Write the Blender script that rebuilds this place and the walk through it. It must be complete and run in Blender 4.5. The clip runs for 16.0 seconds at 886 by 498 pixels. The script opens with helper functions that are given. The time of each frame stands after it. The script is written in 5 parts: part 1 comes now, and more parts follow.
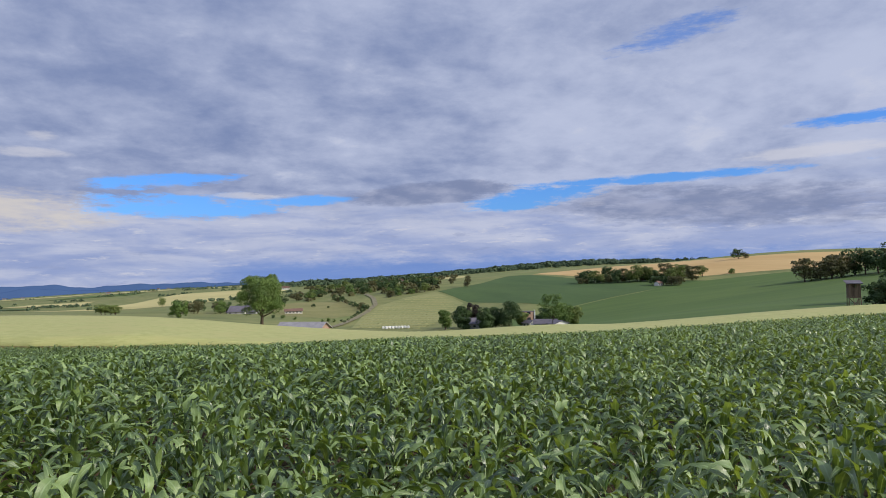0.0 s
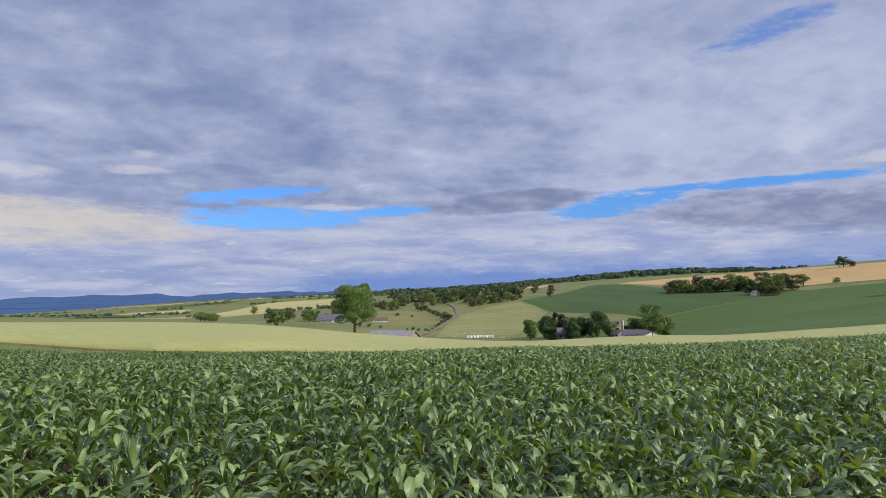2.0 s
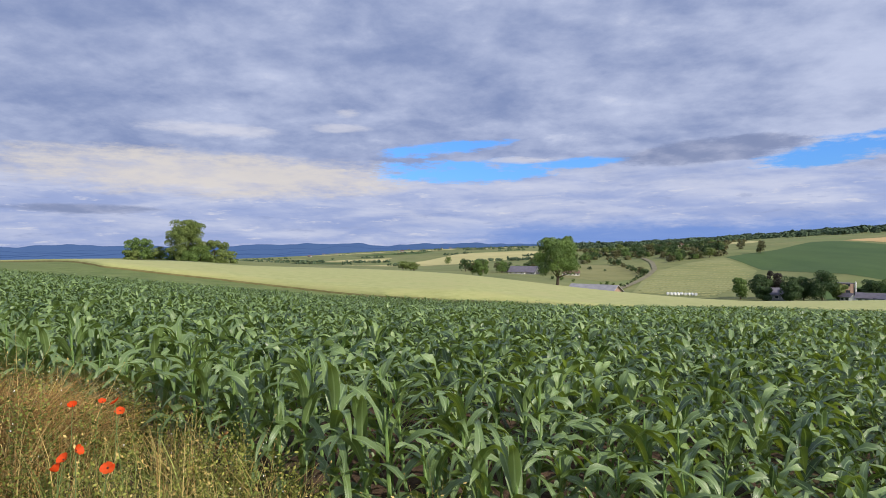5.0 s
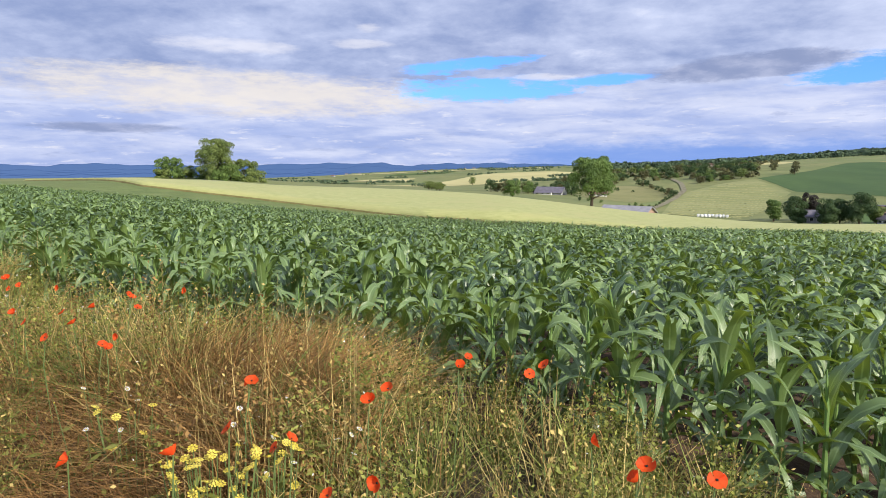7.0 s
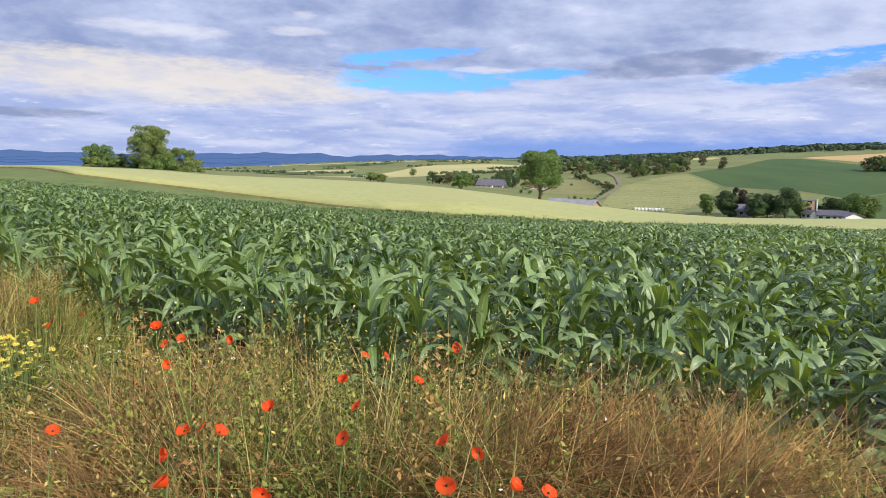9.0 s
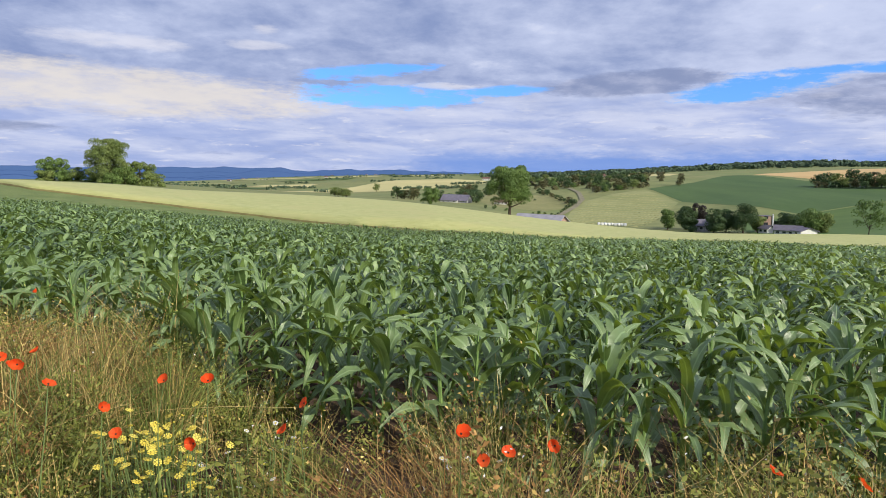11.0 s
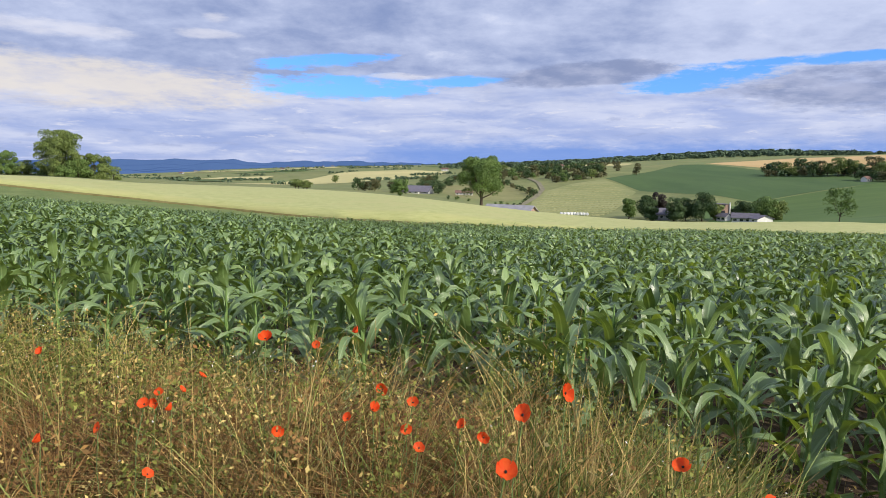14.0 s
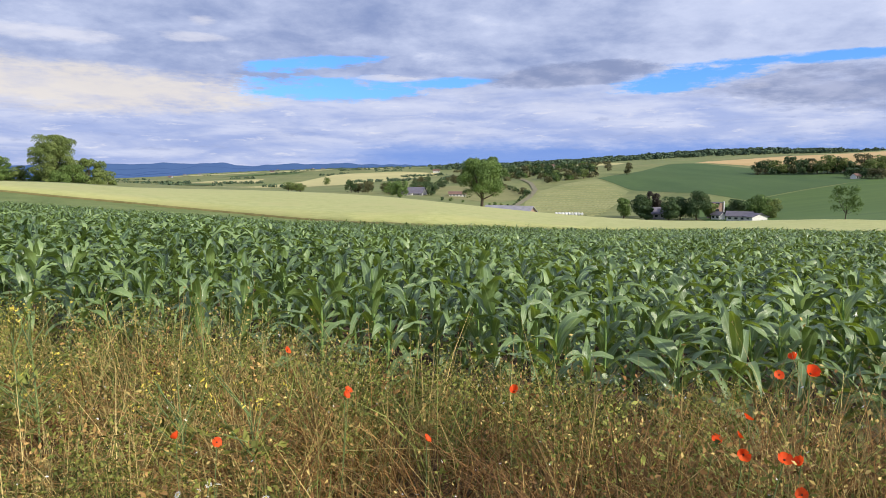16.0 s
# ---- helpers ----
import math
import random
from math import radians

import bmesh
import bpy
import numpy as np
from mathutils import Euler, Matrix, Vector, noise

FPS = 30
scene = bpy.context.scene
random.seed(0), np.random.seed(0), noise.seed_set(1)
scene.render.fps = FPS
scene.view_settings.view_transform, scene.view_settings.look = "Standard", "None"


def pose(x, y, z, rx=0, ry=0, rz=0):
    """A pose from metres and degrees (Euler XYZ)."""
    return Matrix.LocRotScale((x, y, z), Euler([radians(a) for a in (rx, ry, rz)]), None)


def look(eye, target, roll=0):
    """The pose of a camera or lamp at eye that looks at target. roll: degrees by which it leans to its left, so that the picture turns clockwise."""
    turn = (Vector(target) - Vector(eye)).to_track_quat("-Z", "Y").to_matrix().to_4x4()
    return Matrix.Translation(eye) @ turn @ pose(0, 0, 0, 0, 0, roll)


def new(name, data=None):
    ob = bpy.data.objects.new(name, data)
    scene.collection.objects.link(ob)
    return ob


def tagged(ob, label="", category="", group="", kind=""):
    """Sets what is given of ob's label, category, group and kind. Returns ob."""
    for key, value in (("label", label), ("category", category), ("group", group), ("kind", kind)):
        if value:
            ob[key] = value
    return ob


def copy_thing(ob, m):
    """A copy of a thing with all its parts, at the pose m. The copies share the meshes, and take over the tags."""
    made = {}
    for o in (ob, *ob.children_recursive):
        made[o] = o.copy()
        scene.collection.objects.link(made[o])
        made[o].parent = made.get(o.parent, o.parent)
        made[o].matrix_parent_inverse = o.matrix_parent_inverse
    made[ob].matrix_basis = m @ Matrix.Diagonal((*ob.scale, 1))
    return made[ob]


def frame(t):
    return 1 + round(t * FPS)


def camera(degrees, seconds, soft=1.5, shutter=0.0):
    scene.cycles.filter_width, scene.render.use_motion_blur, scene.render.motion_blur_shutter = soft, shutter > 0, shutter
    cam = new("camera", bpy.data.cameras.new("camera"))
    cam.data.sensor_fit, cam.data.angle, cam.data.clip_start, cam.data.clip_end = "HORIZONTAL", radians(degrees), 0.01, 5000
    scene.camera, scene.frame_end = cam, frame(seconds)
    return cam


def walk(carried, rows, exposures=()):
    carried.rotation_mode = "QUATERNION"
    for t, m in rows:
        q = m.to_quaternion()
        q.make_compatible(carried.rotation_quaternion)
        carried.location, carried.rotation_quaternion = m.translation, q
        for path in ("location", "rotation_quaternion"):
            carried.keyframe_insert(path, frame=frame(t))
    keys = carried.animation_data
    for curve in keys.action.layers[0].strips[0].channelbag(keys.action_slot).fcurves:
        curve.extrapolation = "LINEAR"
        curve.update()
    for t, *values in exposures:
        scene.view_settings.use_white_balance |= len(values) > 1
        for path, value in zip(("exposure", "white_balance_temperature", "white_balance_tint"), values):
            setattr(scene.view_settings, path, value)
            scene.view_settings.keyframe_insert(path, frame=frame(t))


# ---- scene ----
SECONDS = 16.0
# seconds, x, y, z, turn to the left, tilt up, roll
PATH = [
    (0.0, 1.198, -0.219, 1.545, -15.75, 2.68, -1.32), (0.5, 0.781, -0.108, 1.545, -14.05, 3.15, -1.26),
    (1.0, 0.339, 0.003, 1.551, -12.03, 3.39, -1.11), (1.5, -0.164, 0.105, 1.558, -10.23, 3.44, -1.17),
    (2.0, -0.688, 0.212, 1.556, -8.67, 3.67, -1.26), (2.5, -1.269, 0.338, 1.549, -6.83, 3.95, -1.14),
    (3.0, -1.880, 0.490, 1.555, -4.59, 3.99, -0.96), (3.5, -2.471, 0.627, 1.554, -1.62, 3.73, -0.74),
    (4.0, -3.019, 0.755, 1.551, 2.44, 2.95, -0.44), (4.2, -3.233, 0.805, 1.550, 4.01, 2.48, -0.27),
    (6.3, -5.356, 1.269, 1.542, 9.79, -5.65, -0.45), (6.5, -5.583, 1.333, 1.540, 9.94, -6.30, -0.25),
    (7.0, -6.157, 1.522, 1.537, 9.89, -7.39, -0.10), (7.5, -6.687, 1.752, 1.539, 8.98, -7.83, 0.08),
    (8.0, -7.246, 2.018, 1.544, 7.26, -8.03, 0.38), (8.5, -7.849, 2.312, 1.538, 5.68, -8.12, 0.56),
    (9.0, -8.451, 2.623, 1.548, 4.38, -8.09, 0.64), (9.2, -8.672, 2.737, 1.552, 4.02, -8.00, 0.62),
    (11.3, -10.267, 3.630, 1.562, 0.41, -6.53, 0.71), (11.5, -10.416, 3.719, 1.563, -0.03, -6.45, 0.55),
    (12.0, -10.811, 3.931, 1.555, -0.90, -6.62, 0.50), (12.5, -11.327, 4.149, 1.530, -1.25, -6.93, 0.49),
    (13.0, -11.831, 4.359, 1.512, -1.42, -7.25, 0.53), (13.5, -12.361, 4.595, 1.515, -1.78, -7.42, 0.58),
    (14.0, -12.869, 4.810, 1.522, -2.73, -7.48, 0.56), (14.5, -13.453, 5.051, 1.541, -4.14, -7.56, 0.59),
    (15.0, -13.996, 5.189, 1.546, -4.88, -7.69, 0.49), (15.5, -14.511, 5.257, 1.547, -4.79, -7.63, 0.36),
    (16.0, -15.018, 5.293, 1.546, -3.57, -7.36, -0.00)]
cam = camera(69.0, SECONDS, soft=0.9)
walk(cam, [(t, pose(x, y, z, 90 + tilt, 0, turn) @ pose(0, 0, 0, 0, 0, roll)) for t, x, y, z, turn, tilt, roll in PATH],
     exposures=[(0.0, -0.17), (4.2, -0.17), (6.3, 0.31), (9.2, 0.25), (11.3, 0.15), (16.0, 0.20)])

# ---- world and sun ----
SUN_EL, SUN_AZ = 32.0, 128.0     # degrees; azimuth clockwise from +y
world = bpy.data.worlds.new("sky")
scene.world = world
world.use_nodes = True
WT = world.node_tree
WT.nodes.clear()


def wire(tree, node, values):
    """Sets or links the inputs of a node."""
    for key, v in values.items():
        if isinstance(v, bpy.types.NodeSocket):
            tree.links.new(v, node.inputs[key])
        else:
            node.inputs[key].default_value = v


def calc(tree, op, a, b=0.0, c=0.0, clamp=False):
    n = tree.nodes.new("ShaderNodeMath")
    n.operation, n.use_clamp = op, clamp
    wire(tree, n, {0: a, 1: b, 2: c})
    return n.outputs[0]


def grain(tree, vector, scale, detail=4.0, rough=0.55, distort=0.0):
    n = tree.nodes.new("ShaderNodeTexNoise")
    wire(tree, n, {"Vector": vector, "Scale": scale, "Detail": detail, "Roughness": rough, "Distortion": distort})
    return n.outputs["Fac"]


def span(tree, v, a, b, lo=0.0, hi=1.0, soft=True):
    n = tree.nodes.new("ShaderNodeMapRange")
    n.interpolation_type = "SMOOTHSTEP" if soft else "LINEAR"
    wire(tree, n, {0: v, 1: a, 2: b, 3: lo, 4: hi})
    return n.outputs[0]


def blend(tree, fac, a, b, mode="MIX"):
    n = tree.nodes.new("ShaderNodeMix")
    n.data_type, n.blend_type = "RGBA", mode
    wire(tree, n, {0: fac, 6: a if not isinstance(a, tuple) else (*a, 1), 7: b if not isinstance(b, tuple) else (*b, 1)})
    return n.outputs[2]


def build_sky():
    t = WT
    way = t.nodes.new("ShaderNodeTexCoord").outputs["Generated"]
    sep = t.nodes.new("ShaderNodeSeparateXYZ")
    wire(t, sep, {0: way})
    x, y, z = sep.outputs
    az = calc(t, "MULTIPLY", calc(t, "ARCTAN2", x, y), 57.2958)
    el = calc(t, "MULTIPLY", calc(t, "ARCSINE", z), 57.2958)
    zz = calc(t, "ADD", calc(t, "MAXIMUM", z, 0.0), 0.23)
    flat = t.nodes.new("ShaderNodeCombineXYZ")
    wire(t, flat, {0: calc(t, "DIVIDE", x, zz), 1: calc(t, "DIVIDE", y, zz), 2: 0.0})
    deck = flat.outputs[0]
    broad, fine = grain(t, deck, 1.25, 5, 0.5, 0.1), grain(t, deck, 3.9, 9, 0.62, 0.15)

    def relief(vector, scale, step, detail=8.0, rough=0.6):
        """How far a cloud surface turns to the sun: its height here less its height a step towards the sun."""
        away = t.nodes.new("ShaderNodeVectorMath")
        wire(t, away, {0: vector, 1: step})
        return calc(t, "SUBTRACT", grain(t, vector, scale, detail, rough, 0.25), grain(t, away.outputs[0], scale, detail, rough, 0.25))

    # angles, ruffled, in which single clouds and gaps are laid out
    ang = t.nodes.new("ShaderNodeCombineXYZ")
    wire(t, ang, {0: calc(t, "MULTIPLY", az, 0.16), 1: calc(t, "MULTIPLY", el, 0.55), 2: 3.0})
    lane = t.nodes.new("ShaderNodeCombineXYZ")
    wire(t, lane, {0: calc(t, "MULTIPLY", az, 0.055), 1: calc(t, "MULTIPLY", el, 0.34), 2: 1.0})
    puff, puff2 = grain(t, ang.outputs[0], 1.3, 7, 0.62), grain(t, ang.outputs[0], 5.0, 5, 0.65)
    fleece = grain(t, lane.outputs[0], 5.0, 7, 0.68)
    ruff = calc(t, "ADD", calc(t, "SUBTRACT", puff, 0.5), calc(t, "MULTIPLY", calc(t, "SUBTRACT", puff2, 0.5), 0.6))

    def spot(a, e, w, h, edge=0.55, rough=3.2, tilt=0.0):
        da = calc(t, "DIVIDE", calc(t, "SUBTRACT", az, a), w)
        lift = calc(t, "MULTIPLY", calc(t, "SUBTRACT", az, a), tilt)
        de = calc(t, "DIVIDE", calc(t, "SUBTRACT", calc(t, "SUBTRACT", el, e), lift), h)
        r = calc(t, "ADD", calc(t, "MULTIPLY", da, da), calc(t, "MULTIPLY", de, de))
        v = calc(t, "ADD", calc(t, "SUBTRACT", 1.0, r), calc(t, "MULTIPLY", ruff, rough))
        return span(t, calc(t, "ADD", v, calc(t, "MULTIPLY", calc(t, "SUBTRACT", fleece, 0.5), rough * 0.9)), -edge, edge)

    def any_of(*masks):
        m = masks[0]
        for k in masks[1:]:
            m = calc(t, "MAXIMUM", m, k)
        return m

    nishita = t.nodes.new("ShaderNodeTexSky")
    nishita.sky_type, nishita.sun_disc = "NISHITA", False
    nishita.sun_elevation, nishita.sun_rotation = radians(SUN_EL), radians(SUN_AZ)
    blue = blend(t, 1.0, nishita.outputs[0], (0.050, 0.098, 0.190), "MULTIPLY")
    # the cloud deck: grey-lilac bellies, pale lit folds
    east = span(t, calc(t, "ADD", az, calc(t, "MULTIPLY", ruff, 14.0)), -12.0, 42.0, 0.01, 0.17)
    folds = calc(t, "ADD", relief(deck, 1.5, (0.09, -0.09, 0.0)), calc(t, "MULTIPLY", relief(deck, 5.0, (0.035, -0.035, 0.0)), 0.55))
    mass = calc(t, "ADD", calc(t, "ADD", calc(t, "MULTIPLY", broad, 0.62), calc(t, "MULTIPLY", fine, 0.5)), east)
    light = span(t, calc(t, "ADD", mass, calc(t, "MULTIPLY", folds, 0.42)), 0.36, 0.86)
    deck_col = blend(t, light, (0.215, 0.282, 0.50), (0.54, 0.60, 0.80))
    crest = calc(t, "MULTIPLY", span(t, folds, 0.07, 0.24), span(t, mass, 0.50, 0.70))
    deck_col = blend(t, calc(t, "MULTIPLY", crest, 0.45), deck_col, (0.68, 0.71, 0.84))
    low = span(t, calc(t, "ADD", el, calc(t, "MULTIPLY", ruff, 2.5)), 8.5, 4.5)
    wisp = grain(t, lane.outputs[0], 1.9, 7, 0.58, 0.35)
    bars = relief(ang.outputs[0], 1.1, (0.05, 0.16, 0.0), 7.0, 0.56)
    streak = span(t, calc(t, "ADD", wisp, calc(t, "MULTIPLY", bars, 0.30)), 0.33, 0.67)
    low_col = blend(t, streak, (0.33, 0.41, 0.69), (0.60, 0.64, 0.81))
    low_col = blend(t, calc(t, "MULTIPLY", span(t, bars, 0.10, 0.28), 0.45), low_col, (0.74, 0.73, 0.79))
    col = blend(t, calc(t, "MULTIPLY", low, 0.85), deck_col, low_col)
    fleck = calc(t, "MULTIPLY", span(t, fleece, 0.56, 0.68), span(t, el, 6.5, 4.0))
    col = blend(t, calc(t, "MULTIPLY", fleck, 0.5), col, (0.30, 0.36, 0.58))
    gleam = calc(t, "MULTIPLY", span(t, fleece, 0.44, 0.32), span(t, el, 7.5, 4.0))
    col = blend(t, calc(t, "MULTIPLY", gleam, 0.5), col, (0.78, 0.77, 0.82))
    # one cream bank of sunlit cloud, slate streaks, bright tufts, rain-blue low down
    cream = any_of(spot(-27, 6.0, 15, 1.7, 0.8, 2.2, -0.02), spot(-18, 5.9, 6, 1.0, 0.5, 2.6))
    cream_col = blend(t, span(t, calc(t, "ADD", puff, calc(t, "MULTIPLY", bars, 0.5)), 0.28, 0.60), (0.58, 0.575, 0.65), (0.74, 0.69, 0.645))
    col = blend(t, calc(t, "MULTIPLY", cream, 0.85), col, cream_col)
    tuft = any_of(spot(-28, 9.7, 4.5, 0.45, 1.6, 4.5), spot(-16.3, 11.5, 0.9, 0.3, 1.3, 3.0), spot(-17, 10.2, 2.0, 0.3, 1.6, 4.0), spot(-0.6, 7.45, 3.2, 0.28, 0.8, 4.0),
                  spot(46, 9.2, 5, 0.5, 0.7, 2.2), spot(29, 6.2, 1.0, 0.25, 0.7, 1.8))
    col = blend(t, calc(t, "MULTIPLY", tuft, 0.6), col, (0.72, 0.72, 0.80))
    slate = any_of(spot(14.8, 7.6, 7.2, 0.95, 0.4, 1.6, 0.05), spot(39, 5.6, 14, 1.5, 0.9, 2.6, -0.05), spot(-37, 3.0, 5, 0.35, 0.7, 2.0))
    slate_col = blend(t, span(t, calc(t, "ADD", fine, folds), 0.35, 0.75), (0.215, 0.265, 0.44), (0.36, 0.40, 0.57))
    col = blend(t, calc(t, "MULTIPLY", slate, 0.85), col, slate_col)
    rain = calc(t, "MULTIPLY", span(t, calc(t, "ADD", el, calc(t, "MULTIPLY", ruff, 2.0)), 2.7, 1.0), span(t, calc(t, "ADD", az, calc(t, "MULTIPLY", ruff, 12.0)), -14.0, 4.0))
    col = blend(t, calc(t, "MULTIPLY", rain, 0.85), col, (0.16, 0.29, 0.68))
    gaps = any_of(spot(-6.0, 6.5, 7.2, 0.95, 0.7, 4.0, 0.03), spot(3.5, 7.1, 4.0, 0.42, 0.7, 3.6, 0.03), spot(-8.0, 8.5, 4.6, 0.55, 0.7, 3.6, 0.08), spot(24.0, 7.0, 4.8, 0.85, 0.7, 3.6, 0.09),
                  spot(35, 8.1, 10, 0.36, 0.8, 3.6), spot(49, 11.3, 3.6, 0.40, 1.0, 4.5), spot(58, 11, 6, 0.8),
                  calc(t, "MULTIPLY", spot(36.5, 19.6, 3.4, 0.75, 1.8, 7.0, 0.12), 0.7))
    hole = span(t, broad, 0.33, 0.26)
    open_blue = calc(t, "MULTIPLY", gaps, calc(t, "SUBTRACT", 1.0, calc(t, "MULTIPLY", tuft, 0.85)))
    out = blend(t, any_of(open_blue, calc(t, "MULTIPLY", hole, span(t, el, 22.0, 30.0))), col, blue)
    back = t.nodes.new("ShaderNodeBackground")
    wire(t, back, {"Color": out, "Strength": 1.0})
    end = t.nodes.new("ShaderNodeOutputWorld")
    t.links.new(back.outputs[0], end.inputs[0])


build_sky()
sun = bpy.data.lights.new("sun", "SUN")
sun.energy, sun.angle, sun.color = 4.4, radians(1.2), (1.0, 0.93, 0.80)
a, e = radians(SUN_AZ), radians(SUN_EL)
new("sun", sun).matrix_world = look((0, 0, 60), Vector((0, 0, 60)) - Vector((math.sin(a) * math.cos(e), math.cos(a) * math.cos(e), math.sin(e))))


# ---- materials ----
def surface(name, dark, pale, scale, rough=0.85, spread=(0.3, 0.7), second=None, stretch=(1, 1, 1), bump=0.0, bump_scale=None,
            thin=0.0, island=0.0, gloss=0.3, each=0.0):
    """A mottled surface: two colours by noise at two sizes, light relief, and variation from piece to piece."""
    m = bpy.data.materials.new(name)
    m.use_nodes = True
    t = m.node_tree
    b = t.nodes["Principled BSDF"]
    pos = t.nodes.new("ShaderNodeNewGeometry")
    mp = t.nodes.new("ShaderNodeMapping")
    wire(t, mp, {"Vector": t.nodes.new("ShaderNodeTexCoord").outputs["Object"], "Scale": stretch})
    n1, n2 = grain(t, mp.outputs[0], scale, 4), grain(t, mp.outputs[0], scale * 6.3, 4, 0.6)
    f = span(t, calc(t, "ADD", calc(t, "MULTIPLY", n1, 0.65), calc(t, "MULTIPLY", n2, 0.35)), *spread)
    col = blend(t, f, dark, pale)
    if second:
        n3 = grain(t, mp.outputs[0], scale * 0.23, 3)
        col = blend(t, span(t, n3, 0.45, 0.7), col, second)
    if island:
        col = blend(t, 1.0, col, span(t, pos.outputs["Random Per Island"], 0, 1, 1 - island, 1 + island, False), "MULTIPLY")
    if each:
        info = t.nodes.new("ShaderNodeObjectInfo")
        col = blend(t, 1.0, col, span(t, info.outputs["Random"], 0, 1, 1 - each, 1 + each, False), "MULTIPLY")
    wire(t, b, {"Base Color": col, "Roughness": rough, "Specular IOR Level": gloss})
    if bump:
        bp = t.nodes.new("ShaderNodeBump")
        wire(t, bp, {"Height": grain(t, mp.outputs[0], bump_scale or scale * 8, 5), "Strength": bump, "Distance": 0.05})
        t.links.new(bp.outputs[0], b.inputs["Normal"])
    if thin:
        tr = t.nodes.new("ShaderNodeBsdfTranslucent")
        wire(t, tr, {"Color": col})
        mx = t.nodes.new("ShaderNodeMixShader")
        wire(t, mx, {0: thin, 1: b.outputs[0], 2: tr.outputs[0]})
        t.links.new(mx.outputs[0], t.nodes["Material Output"].inputs[0])
    return m


def maize_material(name="maize_leaf"):
    """Leaf green with a pale midrib along its middle and a waxy sheen."""
    m = bpy.data.materials.new(name)
    m.use_nodes = True
    t = m.node_tree
    b = t.nodes["Principled BSDF"]
    uv = t.nodes.new("ShaderNodeSeparateXYZ")
    wire(t, uv, {0: t.nodes.new("ShaderNodeUVMap").outputs[0]})
    geo = t.nodes.new("ShaderNodeNewGeometry")
    rnd = geo.outputs["Random Per Island"]
    co = t.nodes.new("ShaderNodeTexCoord").outputs["Object"]
    broad = grain(t, co, 0.35, 3)
    col = blend(t, span(t, calc(t, "ADD", calc(t, "MULTIPLY", rnd, 0.7), calc(t, "MULTIPLY", broad, 0.5)), 0.2, 1.0), (0.030, 0.074, 0.017), (0.255, 0.365, 0.122))
    col = blend(t, span(t, grain(t, co, 26.0, 4, 0.6), 0.35, 0.75, 0.0, 0.3), col, (0.17, 0.23, 0.09))
    rib = span(t, calc(t, "ABSOLUTE", calc(t, "SUBTRACT", uv.outputs[0], 0.5)), 0.09, 0.03)
    col = blend(t, calc(t, "MULTIPLY", rib, 0.65), col, (0.30, 0.42, 0.20))
    vein = t.nodes.new("ShaderNodeTexWave")
    vein.bands_direction = "X"
    wire(t, vein, {"Vector": t.nodes.new("ShaderNodeUVMap").outputs[0], "Scale": 7.0, "Distortion": 0.4, "Detail": 1.0})
    bp = t.nodes.new("ShaderNodeBump")
    wire(t, bp, {"Height": vein.outputs["Fac"], "Strength": 0.25, "Distance": 0.004})
    wire(t, b, {"Base Color": col, "Roughness": span(t, rnd, 0, 1, 0.33, 0.48, False), "Specular IOR Level": 0.9, "Normal": bp.outputs[0]})
    tr = t.nodes.new("ShaderNodeBsdfTranslucent")
    wire(t, tr, {"Color": blend(t, 1.0, col, (1.9, 1.7, 0.30), "MULTIPLY")})
    mx = t.nodes.new("ShaderNodeMixShader")
    wire(t, mx, {0: 0.22, 1: b.outputs[0], 2: tr.outputs[0]})
    t.links.new(mx.outputs[0], t.nodes["Material Output"].inputs[0])
    return m


MAIZE = maize_material()
STALK = surface("maize_stalk", (0.12, 0.22, 0.06), (0.22, 0.32, 0.10), 9.0, 0.5)
SOIL = surface("soil", (0.042, 0.024, 0.015), (0.115, 0.072, 0.046), 3.0, 0.95, second=(0.075, 0.060, 0.030), bump=0.8, bump_scale=14)
MEADOW = surface("meadow", (0.125, 0.155, 0.050), (0.235, 0.240, 0.090), 0.03, 0.95, second=(0.16, 0.20, 0.065))
WHEAT = surface("wheat_ears", (0.34, 0.355, 0.13), (0.45, 0.455, 0.19), 0.9, 0.9, second=(0.42, 0.41, 0.17), bump=0.4, bump_scale=9)
STRIP = surface("low_green_crop", (0.105, 0.150, 0.040), (0.185, 0.220, 0.070), 0.35, 0.9, second=(0.145, 0.180, 0.055), bump=0.9, bump_scale=5)
STRAW_EDGE = surface("dry_margin", (0.14, 0.120, 0.045), (0.24, 0.210, 0.085), 0.8, 0.95)
DARKCROP = surface("dark_green_crop", (0.046, 0.092, 0.024), (0.074, 0.126, 0.033), 0.05, 0.9, second=(0.060, 0.106, 0.026), stretch=(1, .2, 1))
GRASSGREEN = surface("grass_green_crop", (0.060, 0.110, 0.022), (0.092, 0.148, 0.031), 0.05, 0.9, second=(0.076, 0.134, 0.026), stretch=(.2, 1, 1))
RIPE = surface("ripe_barley", (0.48, 0.32, 0.13), (0.58, 0.41, 0.19), 0.03, 0.9, second=(0.54, 0.37, 0.16), stretch=(1, .15, 1))
PALE = surface("pale_grain", (0.42, 0.38, 0.16), (0.54, 0.48, 0.22), 0.01, 0.9, second=(0.47, 0.44, 0.19))
PASTURE = surface("pasture", (0.20, 0.225, 0.080), (0.29, 0.29, 0.12), 0.04, 0.95, second=(0.24, 0.24, 0.09))
OLIVE = surface("olive_meadow", (0.17, 0.175, 0.06), (0.26, 0.25, 0.10), 0.04, 0.95, second=(0.20, 0.18, 0.075))
HAY = surface("raked_hay", (0.26, 0.27, 0.105), (0.36, 0.35, 0.15), 0.5, 0.95)
